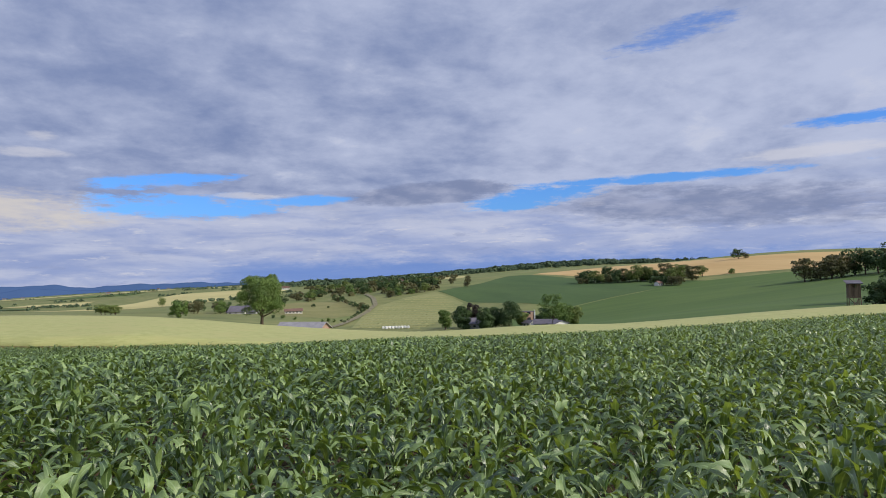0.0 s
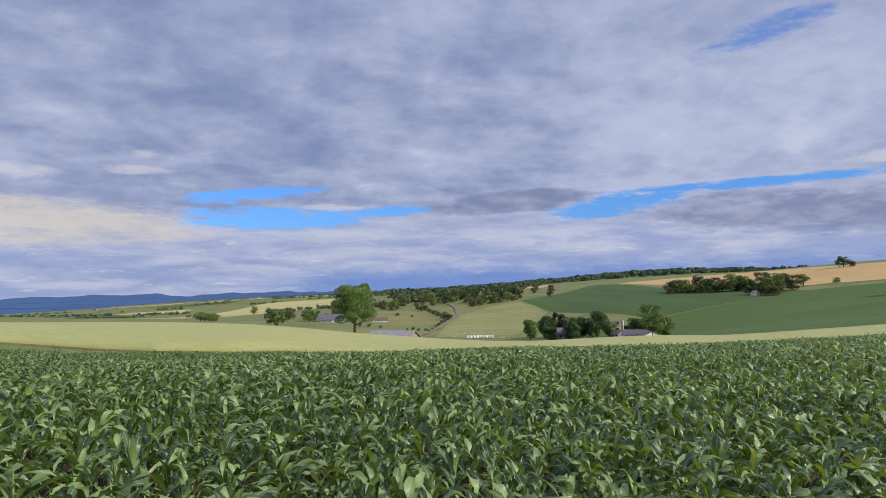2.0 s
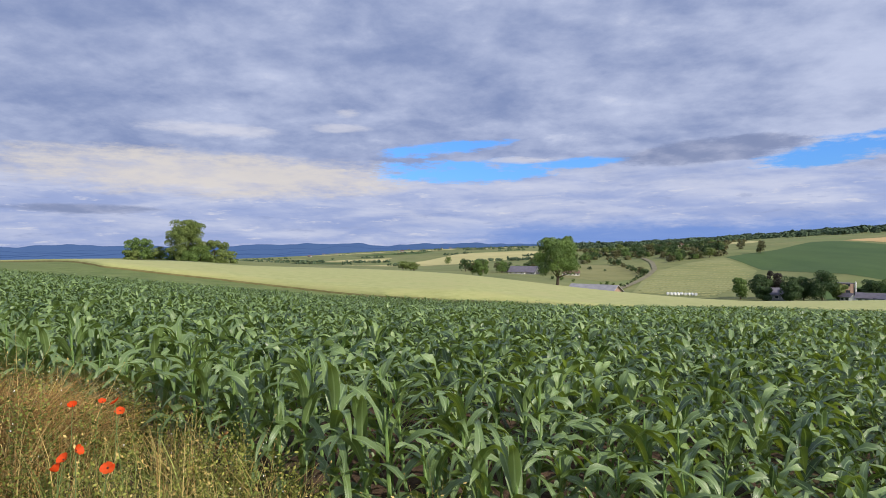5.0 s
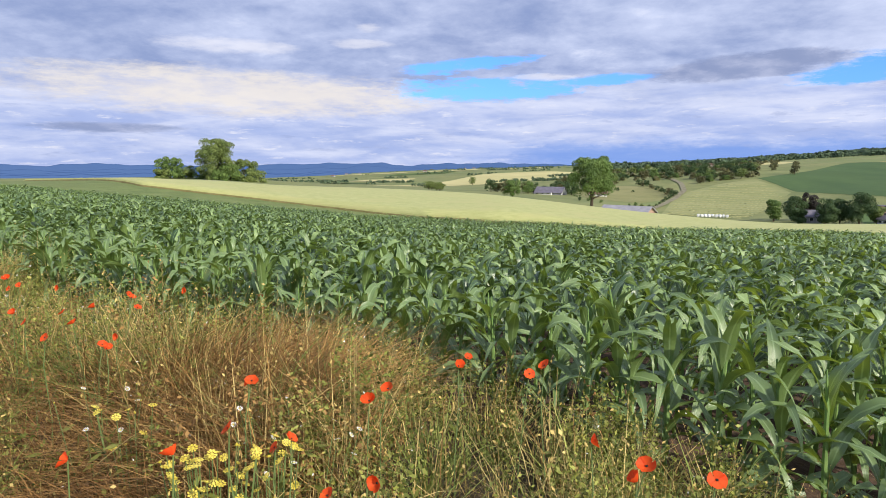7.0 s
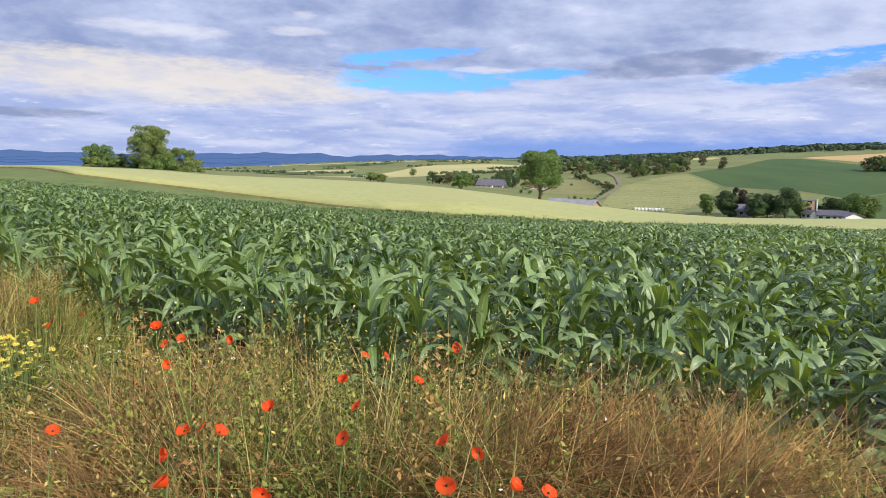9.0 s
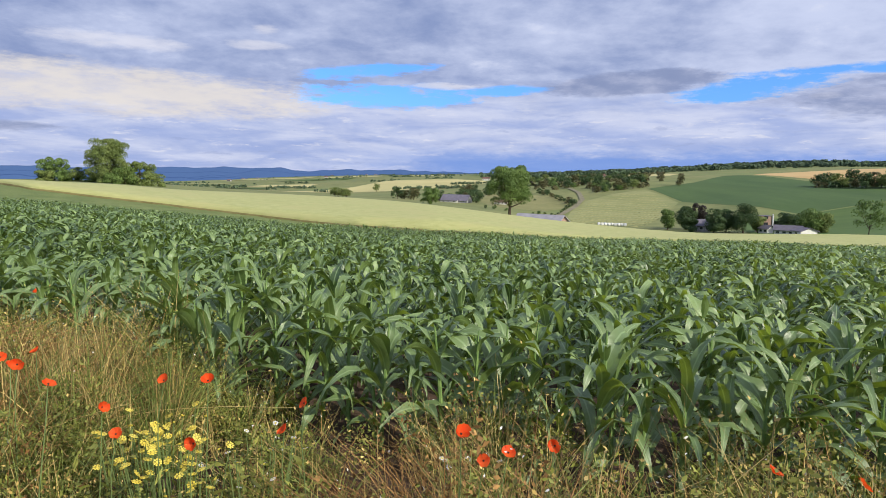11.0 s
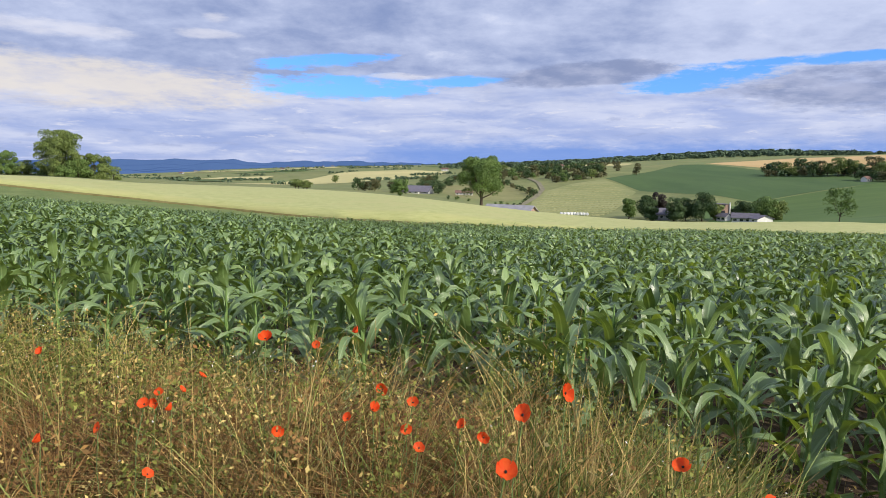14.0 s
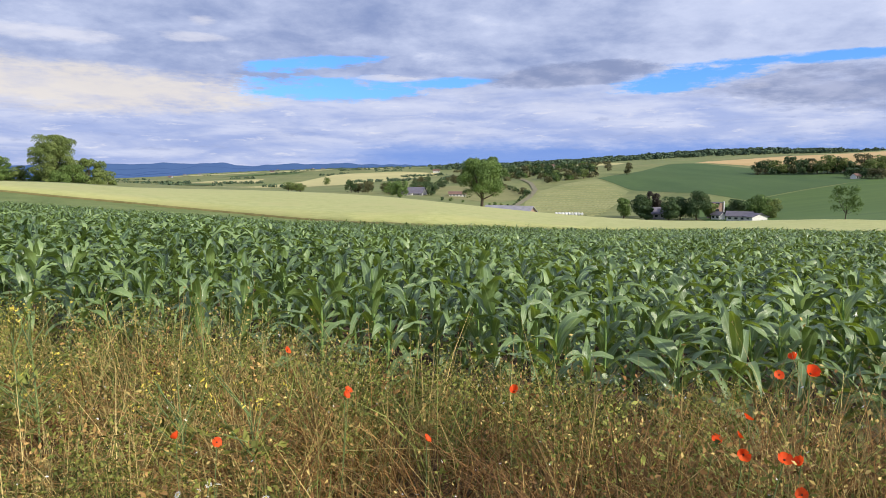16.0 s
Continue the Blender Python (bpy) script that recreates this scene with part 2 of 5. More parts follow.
ROAD = surface("track_gravel", (0.17, 0.155, 0.09), (0.26, 0.235, 0.15), 0.3, 0.95)
BARK = surface("bark", (0.045, 0.034, 0.024), (0.115, 0.09, 0.065), 2.5, 0.95, stretch=(1, 1, .25), bump=0.6)
LEAF = surface("tree_leaf", (0.080, 0.140, 0.032), (0.165, 0.245, 0.060), 0.35, 0.6, thin=0.1, island=0.14)
LEAF_DARK = surface("dark_tree_leaf", (0.038, 0.075, 0.026), (0.080, 0.130, 0.040), 0.35, 0.6, thin=0.1, island=0.14)
LEAF_OLIVE = surface("olive_tree_leaf", (0.100, 0.145, 0.036), (0.205, 0.255, 0.070), 0.35, 0.6, thin=0.1, island=0.14)
LEAF_RUSSET = surface("russet_tree_leaf", (0.075, 0.080, 0.030), (0.150, 0.140, 0.055), 0.35, 0.6, thin=0.1, island=0.2)
LEAF_BROWN = surface("purple_tree_leaf", (0.030, 0.024, 0.022), (0.060, 0.050, 0.040), 0.5, 0.6, thin=0.2, island=0.3)
WOODS = surface("far_woods", (0.058, 0.095, 0.054), (0.105, 0.150, 0.082), 0.02, 0.9, island=0.2)


# ---- lie of the land ----
CX, CY = -8.0, 2.5            # the plan's centre, half way along the walk
# bearing in degrees clockwise from +y, metres from the centre, rise over run
FAR_MAIZE = [(-34.2, 78, -0.032), (-25.4, 73, -0.048), (-15.1, 67, -0.065), (-3.6, 64, -0.074), (8.3, 61, -0.079), (21.6, 60, -0.074),
             (28.8, 61, -0.072), (37.9, 62, -0.0645), (45.9, 66, -0.053), (55, 71, -0.039)]
WHEAT_NEAR = [(-33.8, 108, -0.0113), (-24.9, 99, -0.0273), (-14.6, 84, -0.046), (-3.3, 69, -0.060)]
WHEAT_FAR = [(-33.4, 168, -0.0152), (-24.3, 168, -0.0232), (-13.6, 160, -0.0305), (-4.3, 147, -0.0396), (3.6, 137, -0.0545), (9.9, 121, -0.0635),
             (18.7, 100, -0.0696), (30.3, 88, -0.0596), (35.8, 86, -0.058), (44.1, 89, -0.0451), (51.9, 96, -0.0327)]
VALLEY = [(16.5, 291, -0.0693), (23.9, 275, -0.0689), (27.7, 265, -0.0663), (7, 328, -0.0632), (3, 338, -0.0515), (-0.1, 432, -0.039), (1.2, 518, -0.0288),
          (9.1, 321, -0.065), (10.6, 471, -0.034), (15.6, 541, -0.0155), (18, 471, -0.0314), (-28, 191, -0.0128), (-32, 203, -0.0108), (-25, 193, -0.0170)]
SLOPES = [(19.4, 650, -0.0035), (22.4, 740, 0.008), (27.3, 640, 0.0016), (24.4, 420, -0.0298), (27, 381, -0.0432), (32.9, 442, -0.0202), (37.6, 523, -0.0052),
          (45.2, 544, 0.0064), (49.5, 424, -0.001), (50.6, 254, -0.0219), (41.9, 163, -0.0362), (33.3, 162, -0.0543)]
HEIGHTS = [(23.6, 801, 0.0086), (30.6, 902, 0.0173), (39.9, 723, 0.0259), (45.1, 704, 0.0296), (22.5, 1300, 0.0181), (28.5, 1350, 0.023), (18.6, 1000, 0.0099),
           (13.6, 1201, 0.0063), (35, 1200, 0.020), (45, 1300, 0.020)]
PLAIN = [(-10, 702, -0.0292), (-6.1, 1002, -0.0108), (-0.3, 1002, -0.0063), (2.4, 902, -0.0107), (-17.4, 603, -0.0268), (-23.6, 1203, -0.0205), (-17.2, 1303, -0.0162),
         (-7, 2002, -0.0034), (6.6, 1801, 0.0028), (-29.3, 2203, -0.0195), (-12.6, 2602, -0.0075), (-35, 600, -0.020), (-45, 1500, -0.020), (-24, 3200, -0.018),
         (-44, 80, -0.009), (-44, 108, -0.010), (-44, 168, -0.013), (-55, 80, 0.0)]


def steps(table, bearing, k=1):
    return np.interp(bearing, [r[0] for r in table], [r[k] for r in table])


TABLES = FAR_MAIZE + WHEAT_NEAR + WHEAT_FAR + VALLEY + SLOPES + HEIGHTS + PLAIN


def land_points():
    pts = list(TABLES)
    for b in (-50, -34, -15, 8, 24):
        g = float(np.interp(b, [-62, -34, -15, 8, 28, 46, 55, 80], [-.004, -.032, -.065, -.079, -.072, -.053, -.039, -.012]))
        pts = pts + [(b, 2.2, 0.12 * g), (b, 4, 0.45 * g), (b, 8, 0.85 * g), (b, 16, 0.98 * g), (b, 32, 1.0 * g)]
    # the field lies below a low bank where the walk begins
    pts = pts + [(40, 3, -0.03), (40, 5, -0.055), (40, 9.5, -0.076), (42, 16, -0.072), (42, 32, -0.064), (59.6, 9.5, -0.084), (59, 14, -0.075), (60, 32, -0.052),
                 (79, 9.2, -0.080), (73, 5.2, -0.085), (51, 3.2, -0.060), (80, 16, -0.055), (98, 8.5, -0.012), (109, 5.3, 0.0), (106, 9.6, 0.0), (100, 20, 0.0)]
    for b in (-80, -125, 112, 140):
        pts = pts + [(b, 2.5, 0.0), (b, 9, 0.0), (b, 40, 0.0), (b, 200, 0.004), (b, 1000, 0.006), (b, 3500, 0.004)]
    for b, g in ((-60, -0.016), (-25, -0.016), (-10, -0.006), (10, -0.002), (30, 0.001), (60, 0.001)):
        pts = pts + [(b, 4300, g)]
    pts = np.array(pts)
    # the tables' bearings and rises, trued
    pts[:len(TABLES), 2] += np.interp(pts[:len(TABLES), 0], [-34, -20, 0, 15, 60], [0.0008, 0.0, -0.0015, -0.0024, -0.0028])
    pts[:len(TABLES), 0] = true_bearing(pts[:len(TABLES), 0])
    return pts


def true_bearing(b):
    return b * 1.02 + 0.1


def table_bearing(b):
    return (b - 0.1) / 1.02


def warp(b, d):
    return np.stack([b / 14.0, np.log(np.maximum(d, 1.0)) / 0.55], -1)


LAND = land_points()
LAND_UV = warp(LAND[:, 0], LAND[:, 1])


def bend(r2):
    return np.where(r2 > 0, r2 * np.log(np.maximum(r2, 1e-12)), 0.0)


def land_weights():
    n = len(LAND)
    k = bend(((LAND_UV[:, None] - LAND_UV[None]) ** 2).sum(-1)) + np.eye(n) * 0.02
    p = np.c_[np.ones(n), LAND_UV]
    a = np.block([[k, p], [p.T, np.zeros((3, 3))]])
    return np.linalg.solve(a, np.r_[LAND[:, 2], np.zeros(3)])


LAND_W = land_weights()


def ground(x, y):
    """The height of the ground at places x, y (arrays)."""
    x, y = np.atleast_1d(np.asarray(x, float)), np.atleast_1d(np.asarray(y, float))
    dx, dy = x - CX, y - CY
    d, b = np.hypot(dx, dy), np.degrees(np.arctan2(dx, dy))
    b = np.where(b < -125, -125 - (b + 125) * 0, b)
    b = np.where(b > 140, 140, b)
    out = np.zeros(len(x))
    for s in range(0, len(x), 20000):
        q = warp(b[s:s + 20000], d[s:s + 20000])
        k = bend(((q[:, None] - LAND_UV[None]) ** 2).sum(-1))
        out[s:s + 20000] = k @ LAND_W[:-3] + LAND_W[-3] + q @ LAND_W[-2:]
    return out * d


def spot_at(bearing, d):
    b = np.radians(true_bearing(bearing))
    return CX + d * np.sin(b), CY + d * np.cos(b)


def foot(bearing, d, sink=0.0):
    """The point of the ground in a bearing and distance from the centre."""
    x, y = spot_at(bearing, d)
    return Vector((float(x), float(y), float(ground(x, y)[0]) - sink))


# ---- building helpers ----
def mesh_from(name, verts, faces, material, uvs=None, smooth=False):
    me = bpy.data.meshes.new(name)
    verts, faces = np.asarray(verts, np.float32), np.asarray(faces, np.int32)
    k = faces.shape[1]
    me.vertices.add(len(verts))
    me.vertices.foreach_set("co", verts.ravel())
    me.loops.add(faces.size)
    me.loops.foreach_set("vertex_index", faces.ravel())
    me.polygons.add(len(faces))
    me.polygons.foreach_set("loop_start", np.arange(0, faces.size, k, dtype=np.int32))
    me.polygons.foreach_set("loop_total", np.full(len(faces), k, np.int32))
    if uvs is not None:
        me.uv_layers.new(name="UVMap").data.foreach_set("uv", np.asarray(uvs, np.float32)[faces.ravel()].ravel())
    if smooth:
        me.polygons.foreach_set("use_smooth", np.ones(len(faces), bool))
    me.materials.append(material)
    me.update(calc_edges=True)
    me.validate()
    return me


def part(name, data, material, parent, label="", at=None):
    """Links a bmesh (or a ready mesh) as one mesh object under a thing."""
    if isinstance(data, bmesh.types.BMesh):
        me = bpy.data.meshes.new(name)
        data.to_mesh(me)
        data.free()
        me.materials.append(material)
    else:
        me = data
    ob = new(name, me)
    ob.parent = parent
    if at is not None:
        ob.matrix_basis = at
    return tagged(ob, label)


def thing(name, label, category, group="", at=None, kind=""):
    ob = new(name)
    ob.empty_display_size = 0.2
    if at is not None:
        ob.matrix_basis = at if isinstance(at, Matrix) else Matrix.Translation(at)
    return tagged(ob, label, category, group, kind)


def box(bm, lo, hi, bevel=0.0):
    m = Matrix.LocRotScale([(a + b) / 2 for a, b in zip(lo, hi)], None, [b - a for a, b in zip(lo, hi)])
    made = bmesh.ops.create_cube(bm, size=1, matrix=m)
    if bevel:
        edges = list({e for v in made["verts"] for e in v.link_edges})
        bmesh.ops.bevel(bm, geom=edges, offset=bevel, segments=1, affect="EDGES")
    return bm


def tube(bm, pts, radii, sides=6):
    pts = [Vector(p) for p in pts]
    rings = []
    for i, p in enumerate(pts):
        way = (pts[min(i + 1, len(pts) - 1)] - pts[max(i - 1, 0)]).normalized()
        side = way.orthogonal().normalized()
        up = way.cross(side)
        rings.append([bm.verts.new(p + radii[i] * (math.cos(2 * math.pi * k / sides) * side + math.sin(2 * math.pi * k / sides) * up)) for k in range(sides)])
    for r0, r1 in zip(rings, rings[1:]):
        n = min(range(sides), key=lambda s: sum((r0[k].co - r1[(k + s) % sides].co).length for k in range(sides)))
        for k in range(sides):
            bm.faces.new((r0[k], r0[(k + 1) % sides], r1[(k + 1 + n) % sides], r1[(k + n) % sides]))
    bm.faces.new(rings[-1])
    return bm


# ---- ground and fields ----
def grid_mesh(name, b, d, material, lift=0.0, rise=None, smooth=True):
    """A draped sheet on a grid of bearings and distances (2-D arrays)."""
    x, y = spot_at(b, d)
    z = ground(x.ravel(), y.ravel()).reshape(x.shape) + lift
    if rise is not None:
        z = z + rise
    n, m = x.shape
    i = np.arange(n * m).reshape(n, m)
    f = np.stack([i[:-1, :-1], i[:-1, 1:], i[1:, 1:], i[1:, :-1]], -1).reshape(-1, 4)
    return mesh_from(name, np.stack([x, y, z], -1).reshape(-1, 3), f, material, smooth=smooth)


def build_ground():
    b = np.concatenate([np.arange(-180, -60, 6.0), np.arange(-60, 75, 0.5), np.arange(78, 181, 6.0)])
    d = np.concatenate([[0.02, 0.8, 1.6], np.geomspace(2.4, 4700, 190)])
    bb, dd = np.meshgrid(b, d, indexing="ij")
    bb = bb[:, ::-1] * 1.0
    dd = dd[:, ::-1] * 1.0
    me = grid_mesh("ground", bb, dd, SOIL)
    me.materials.append(MEADOW)
    far = np.repeat(np.stack([dd[:-1, 1:]] , -1).reshape(-1), 1) > 75
    me.polygons.foreach_set("material_index", far.astype(np.int32))
    tagged(new("ground", me), "bare brown soil near by, rolling meadow and farmland beyond", "ground", kind="structure")


build_ground()


def strip_field(name, label, category, b0, b1, near, far, material, height, rows=10, ragged=0.03):
    """A standing crop between two lines of the plan: a level top with a ragged face all round."""
    b = np.arange(b0, b1 + 0.01, 0.4)
    inner, outer = near(b), far(b)
    f = np.concatenate([[0], np.linspace(0, 1, rows), [1]])
    bb = np.repeat(b[:, None], len(f), 1)
    dd = inner[:, None] + (outer - inner)[:, None] * f[None]
    rise = np.full(dd.shape, height) + np.random.default_rng(3).normal(0, ragged, dd.shape)
    rise[:, 0] = rise[:, -1] = 0.0
    rise[0], rise[-1] = 0.0, 0.0
    ob = new(name, grid_mesh(name, bb[:, ::-1], dd[:, ::-1], material, rise=rise[:, ::-1], smooth=False))
    return tagged(ob, label, category, kind="stuff")


def maize_reach(b):
    return steps(FAR_MAIZE, b)


def wheat_start(b):
    return np.maximum(np.interp(b, [-60, -44, -33.8, -28.5, -24.9, -17, -14.6, -10, -3.3, 4, 60], [167, 150, 97, 90, 86, 76, 73, 68, 65, 62.5, 62]), maize_reach(b) + 1.2)


def wheat_end(b):
    return np.maximum(steps(WHEAT_FAR, b), wheat_start(b) + 2)


strip_field("wheat_field", "pale green ripening wheat standing in a long strip field", "field", -42, 62, wheat_start, wheat_end, WHEAT, 0.75, 12, 0.008)
strip_field("green_crop_strip", "low smooth green crop strip beside the wheat", "field", -58, 3, lambda b: maize_reach(b) + 0.5, lambda b: wheat_start(b) + 0.6, STRIP, 0.35, ragged=0.03)
strip_field("field_margin", "dry brown grass margin along the wheat", "grass", -42, 62, lambda b: wheat_start(b) - 0.35, lambda b: wheat_start(b) - 0.02, STRAW_EDGE, 0.55, 2, 0.0)


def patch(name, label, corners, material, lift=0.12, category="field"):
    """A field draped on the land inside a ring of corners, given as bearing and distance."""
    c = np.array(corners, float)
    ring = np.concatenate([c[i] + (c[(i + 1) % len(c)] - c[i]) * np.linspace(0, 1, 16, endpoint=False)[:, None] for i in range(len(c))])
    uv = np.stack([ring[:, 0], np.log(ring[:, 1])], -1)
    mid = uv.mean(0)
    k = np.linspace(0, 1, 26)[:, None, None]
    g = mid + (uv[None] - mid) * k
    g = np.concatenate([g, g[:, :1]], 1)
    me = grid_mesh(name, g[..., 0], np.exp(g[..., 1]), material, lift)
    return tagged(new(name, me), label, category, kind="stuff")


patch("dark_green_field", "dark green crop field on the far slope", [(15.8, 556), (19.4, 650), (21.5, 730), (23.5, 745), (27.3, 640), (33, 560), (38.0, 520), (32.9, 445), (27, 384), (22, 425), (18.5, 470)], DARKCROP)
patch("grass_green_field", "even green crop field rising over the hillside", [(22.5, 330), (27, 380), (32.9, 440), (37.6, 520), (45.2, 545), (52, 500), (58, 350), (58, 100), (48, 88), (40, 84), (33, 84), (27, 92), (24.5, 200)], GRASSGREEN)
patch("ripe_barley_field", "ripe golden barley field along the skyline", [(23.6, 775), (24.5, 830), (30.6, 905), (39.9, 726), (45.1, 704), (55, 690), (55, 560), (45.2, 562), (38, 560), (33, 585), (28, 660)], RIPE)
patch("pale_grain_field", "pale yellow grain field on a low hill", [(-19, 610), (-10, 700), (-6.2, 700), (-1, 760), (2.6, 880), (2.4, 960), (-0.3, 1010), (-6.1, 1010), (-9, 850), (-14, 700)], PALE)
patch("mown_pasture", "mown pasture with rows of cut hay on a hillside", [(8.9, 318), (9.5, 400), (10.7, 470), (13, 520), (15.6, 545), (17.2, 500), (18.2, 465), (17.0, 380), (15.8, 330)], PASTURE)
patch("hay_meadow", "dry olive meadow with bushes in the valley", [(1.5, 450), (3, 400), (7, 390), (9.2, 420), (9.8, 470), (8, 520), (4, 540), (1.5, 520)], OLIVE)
for k, (b, d, w, r, m) in enumerate(((-15, 900, 3.0, .10, PALE), (-12, 1250, 3.5, .10, GRASSGREEN), (-9, 1500, 3, .12, PALE), (-16, 1650, 4, .10, PALE), (-22, 1150, 3.5, .07, PASTURE), (-5, 1700, 3, .10, DARKCROP),
                                      (-19, 760, 3.2, .06, DARKCROP), (-3, 1350, 2.5, .08, PALE), (3, 1250, 2.5, .10, GRASSGREEN), (-27, 800, 4, .08, GRASSGREEN), (6, 980, 2.2, .06, PASTURE), (7.5, 700, 2.0, .05, GRASSGREEN))):
    patch("plain_field", "far field in the patchwork of the plain", [(b - w, d), (b - w * .4, d * (1 + r)), (b + w, d * (1 + r * .9)), (b + w * .7, d * (1 - r * .5))], m, 0.6)
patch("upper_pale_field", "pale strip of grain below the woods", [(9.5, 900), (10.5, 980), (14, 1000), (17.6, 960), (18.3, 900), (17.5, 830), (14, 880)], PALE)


def ribbon(name, label, line, width, material, lift=0.5):
    """A track draped along a line of the plan."""
    c = np.array(line, float)
    t = np.linspace(0, len(c) - 1, 40)
    b, d = np.interp(t, range(len(c)), c[:, 0]), np.interp(t, range(len(c)), c[:, 1])
    w = np.degrees(width / 2 / d)
    me = grid_mesh(name, np.stack([b - w, b + w], 1), np.stack([d, d], 1), material, lift)
    return tagged(new(name, me), label, "road", kind="structure")


ribbon("field_track", "pale gravel farm track climbing between meadows", [(7.2, 325), (8.0, 350), (8.9, 385), (9.9, 430), (10.5, 480), (10.2, 540), (9.4, 600)], 3.6, ROAD)


def far_hills():
    """Ridges at the end of the plain, distance haze painted in as blue."""
    m = bpy.data.materials.new("painted_haze_ridge")
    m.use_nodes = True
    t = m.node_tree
    # blue base colour and emission stand in for haze in the air
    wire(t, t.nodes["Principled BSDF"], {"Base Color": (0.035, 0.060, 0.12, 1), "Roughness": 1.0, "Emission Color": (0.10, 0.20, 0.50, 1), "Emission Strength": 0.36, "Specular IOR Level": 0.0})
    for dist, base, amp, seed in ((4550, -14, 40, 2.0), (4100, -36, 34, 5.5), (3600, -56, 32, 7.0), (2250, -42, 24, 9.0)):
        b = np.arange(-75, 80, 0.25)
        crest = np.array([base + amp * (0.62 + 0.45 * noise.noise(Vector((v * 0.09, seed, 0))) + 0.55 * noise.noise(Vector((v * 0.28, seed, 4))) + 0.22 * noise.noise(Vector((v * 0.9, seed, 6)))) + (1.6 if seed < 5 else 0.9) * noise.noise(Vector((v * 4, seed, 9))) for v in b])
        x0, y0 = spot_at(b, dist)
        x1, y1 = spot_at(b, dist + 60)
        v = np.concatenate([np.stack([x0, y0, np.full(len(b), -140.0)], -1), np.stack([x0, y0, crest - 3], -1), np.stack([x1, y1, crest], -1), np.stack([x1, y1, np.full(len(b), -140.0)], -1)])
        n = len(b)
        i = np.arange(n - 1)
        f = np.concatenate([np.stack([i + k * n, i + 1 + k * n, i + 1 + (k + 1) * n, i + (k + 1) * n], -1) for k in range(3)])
        tagged(new("backdrop", mesh_from("backdrop", v, f, m, smooth=True)), "long far wooded ridge with haze painted on as a faint blue glow", "hills", kind="structure")


far_hills()


# ---- maize ----
EDGE = [(30, -6.5), (12, 1.8), (6, 3.0), (0, 3.9), (-3, 4.05), (-5.4, 4.3), (-8, 5.75), (-13.2, 8.5), (-17.5, 10.5), (-40, 21.5), (-70, 36)]
ALONG, ACROSS = Vector((-0.905, 0.425)), Vector((0.425, 0.905))


def edge_y(x):
    e = sorted(EDGE)
    return np.interp(x, [p[0] for p in e], [p[1] for p in e])


def leaf_shape(rng, length, width, lift, turn, rise, n, flat=False):
    """One maize leaf from the stalk: an arching, folded, wavy blade. Points, quads and uv."""
    s = np.linspace(0, 1, n + 1)
    droop = rng.uniform(45, 125) if lift < 72 else rng.uniform(5, 95)
    pitch = np.radians(lift) - np.radians(lift * 0.85 + droop) * np.clip((s - 0.12) / 0.88, 0, 1) ** 1.25
    ds = length / n
    r = np.concatenate([[0], np.cumsum(np.cos((pitch[1:] + pitch[:-1]) / 2) * ds)])
    z = np.concatenate([[0], np.cumsum(np.sin((pitch[1:] + pitch[:-1]) / 2) * ds)])
    w = width * np.clip(np.minimum(0.35 + s * 3.0, 1.0), 0, 1) * np.clip((1 - s) / 0.62, 0, 1) ** 0.75 * 0.5
    curl = rng.uniform(-0.5, 0.5) * s * length * 0.45
    tw = rng.uniform(-1.3, 1.3) * s ** 1.3
    wave, ph = rng.uniform(0.10, 0.32) * width, rng.uniform(0, 6)
    vs, uv = [], []
    for side, u in ((-1, 0.0), (0, 0.5), (1, 1.0)):
        if flat and side == 0:
            continue
        off = side * w
        up = abs(side) * w * 0.35 + side * w * np.sin(tw) + side * side * wave * np.sin(s * 13 + ph + side) * (w > 0.002)
        vs.append(np.stack([r - up * np.sin(pitch) * 0.6, off * np.cos(tw) + curl, z + up * np.cos(pitch)], -1))
        uv.append(np.stack([np.full(n + 1, u), s], -1))
    k = len(vs)
    v = np.stack(vs, 1).reshape(-1, 3)
    uv = np.stack(uv, 1).reshape(-1, 2)
    c, sn = math.cos(turn), math.sin(turn)
    v = np.stack([v[:, 0] * c - v[:, 1] * sn, v[:, 0] * sn + v[:, 1] * c, v[:, 2] + rise], -1)
    i = np.arange(n)[:, None] * k + np.arange(k - 1)[None]
    i = i.ravel()
    return v, np.stack([i, i + 1, i + k + 1, i + k], -1), uv


def leaf_plan(rng, count, tall):
    """The leaves of one plant: length, width, lift, bearing, height on the stalk."""
    base = rng.uniform(0, 6.28)
    rows = []
    for k in range(count):
        f = (k + 0.5) / count
        rows.append((rng.uniform(0.33, 0.54) * (0.72 + 0.55 * math.sin(math.pi * min(f * 0.95 + 0.1, 1))), rng.uniform(0.052, 0.084), 40 + 42 * f + rng.uniform(-10, 8),
                     base + math.pi * k + rng.uniform(-0.55, 0.55), tall * (0.10 + 0.62 * f)))
    return rows


def join(pieces):
    vs, fs, us, n = [], [], [], 0
    for v, f, u in pieces:
        vs.append(v), fs.append(f + n), us.append(u)
        n += len(v)
    return np.concatenate(vs), np.concatenate(fs), np.concatenate(us)


def maize_templates(rng, kinds, leaves, n, flat, top_only=0):
    out = []
    for _ in range(kinds):
        rows = leaf_plan(rng, leaves, 0.95)[top_only:]
        out.append(join([leaf_shape(rng, *r, n, flat) for r in rows]))
    return out


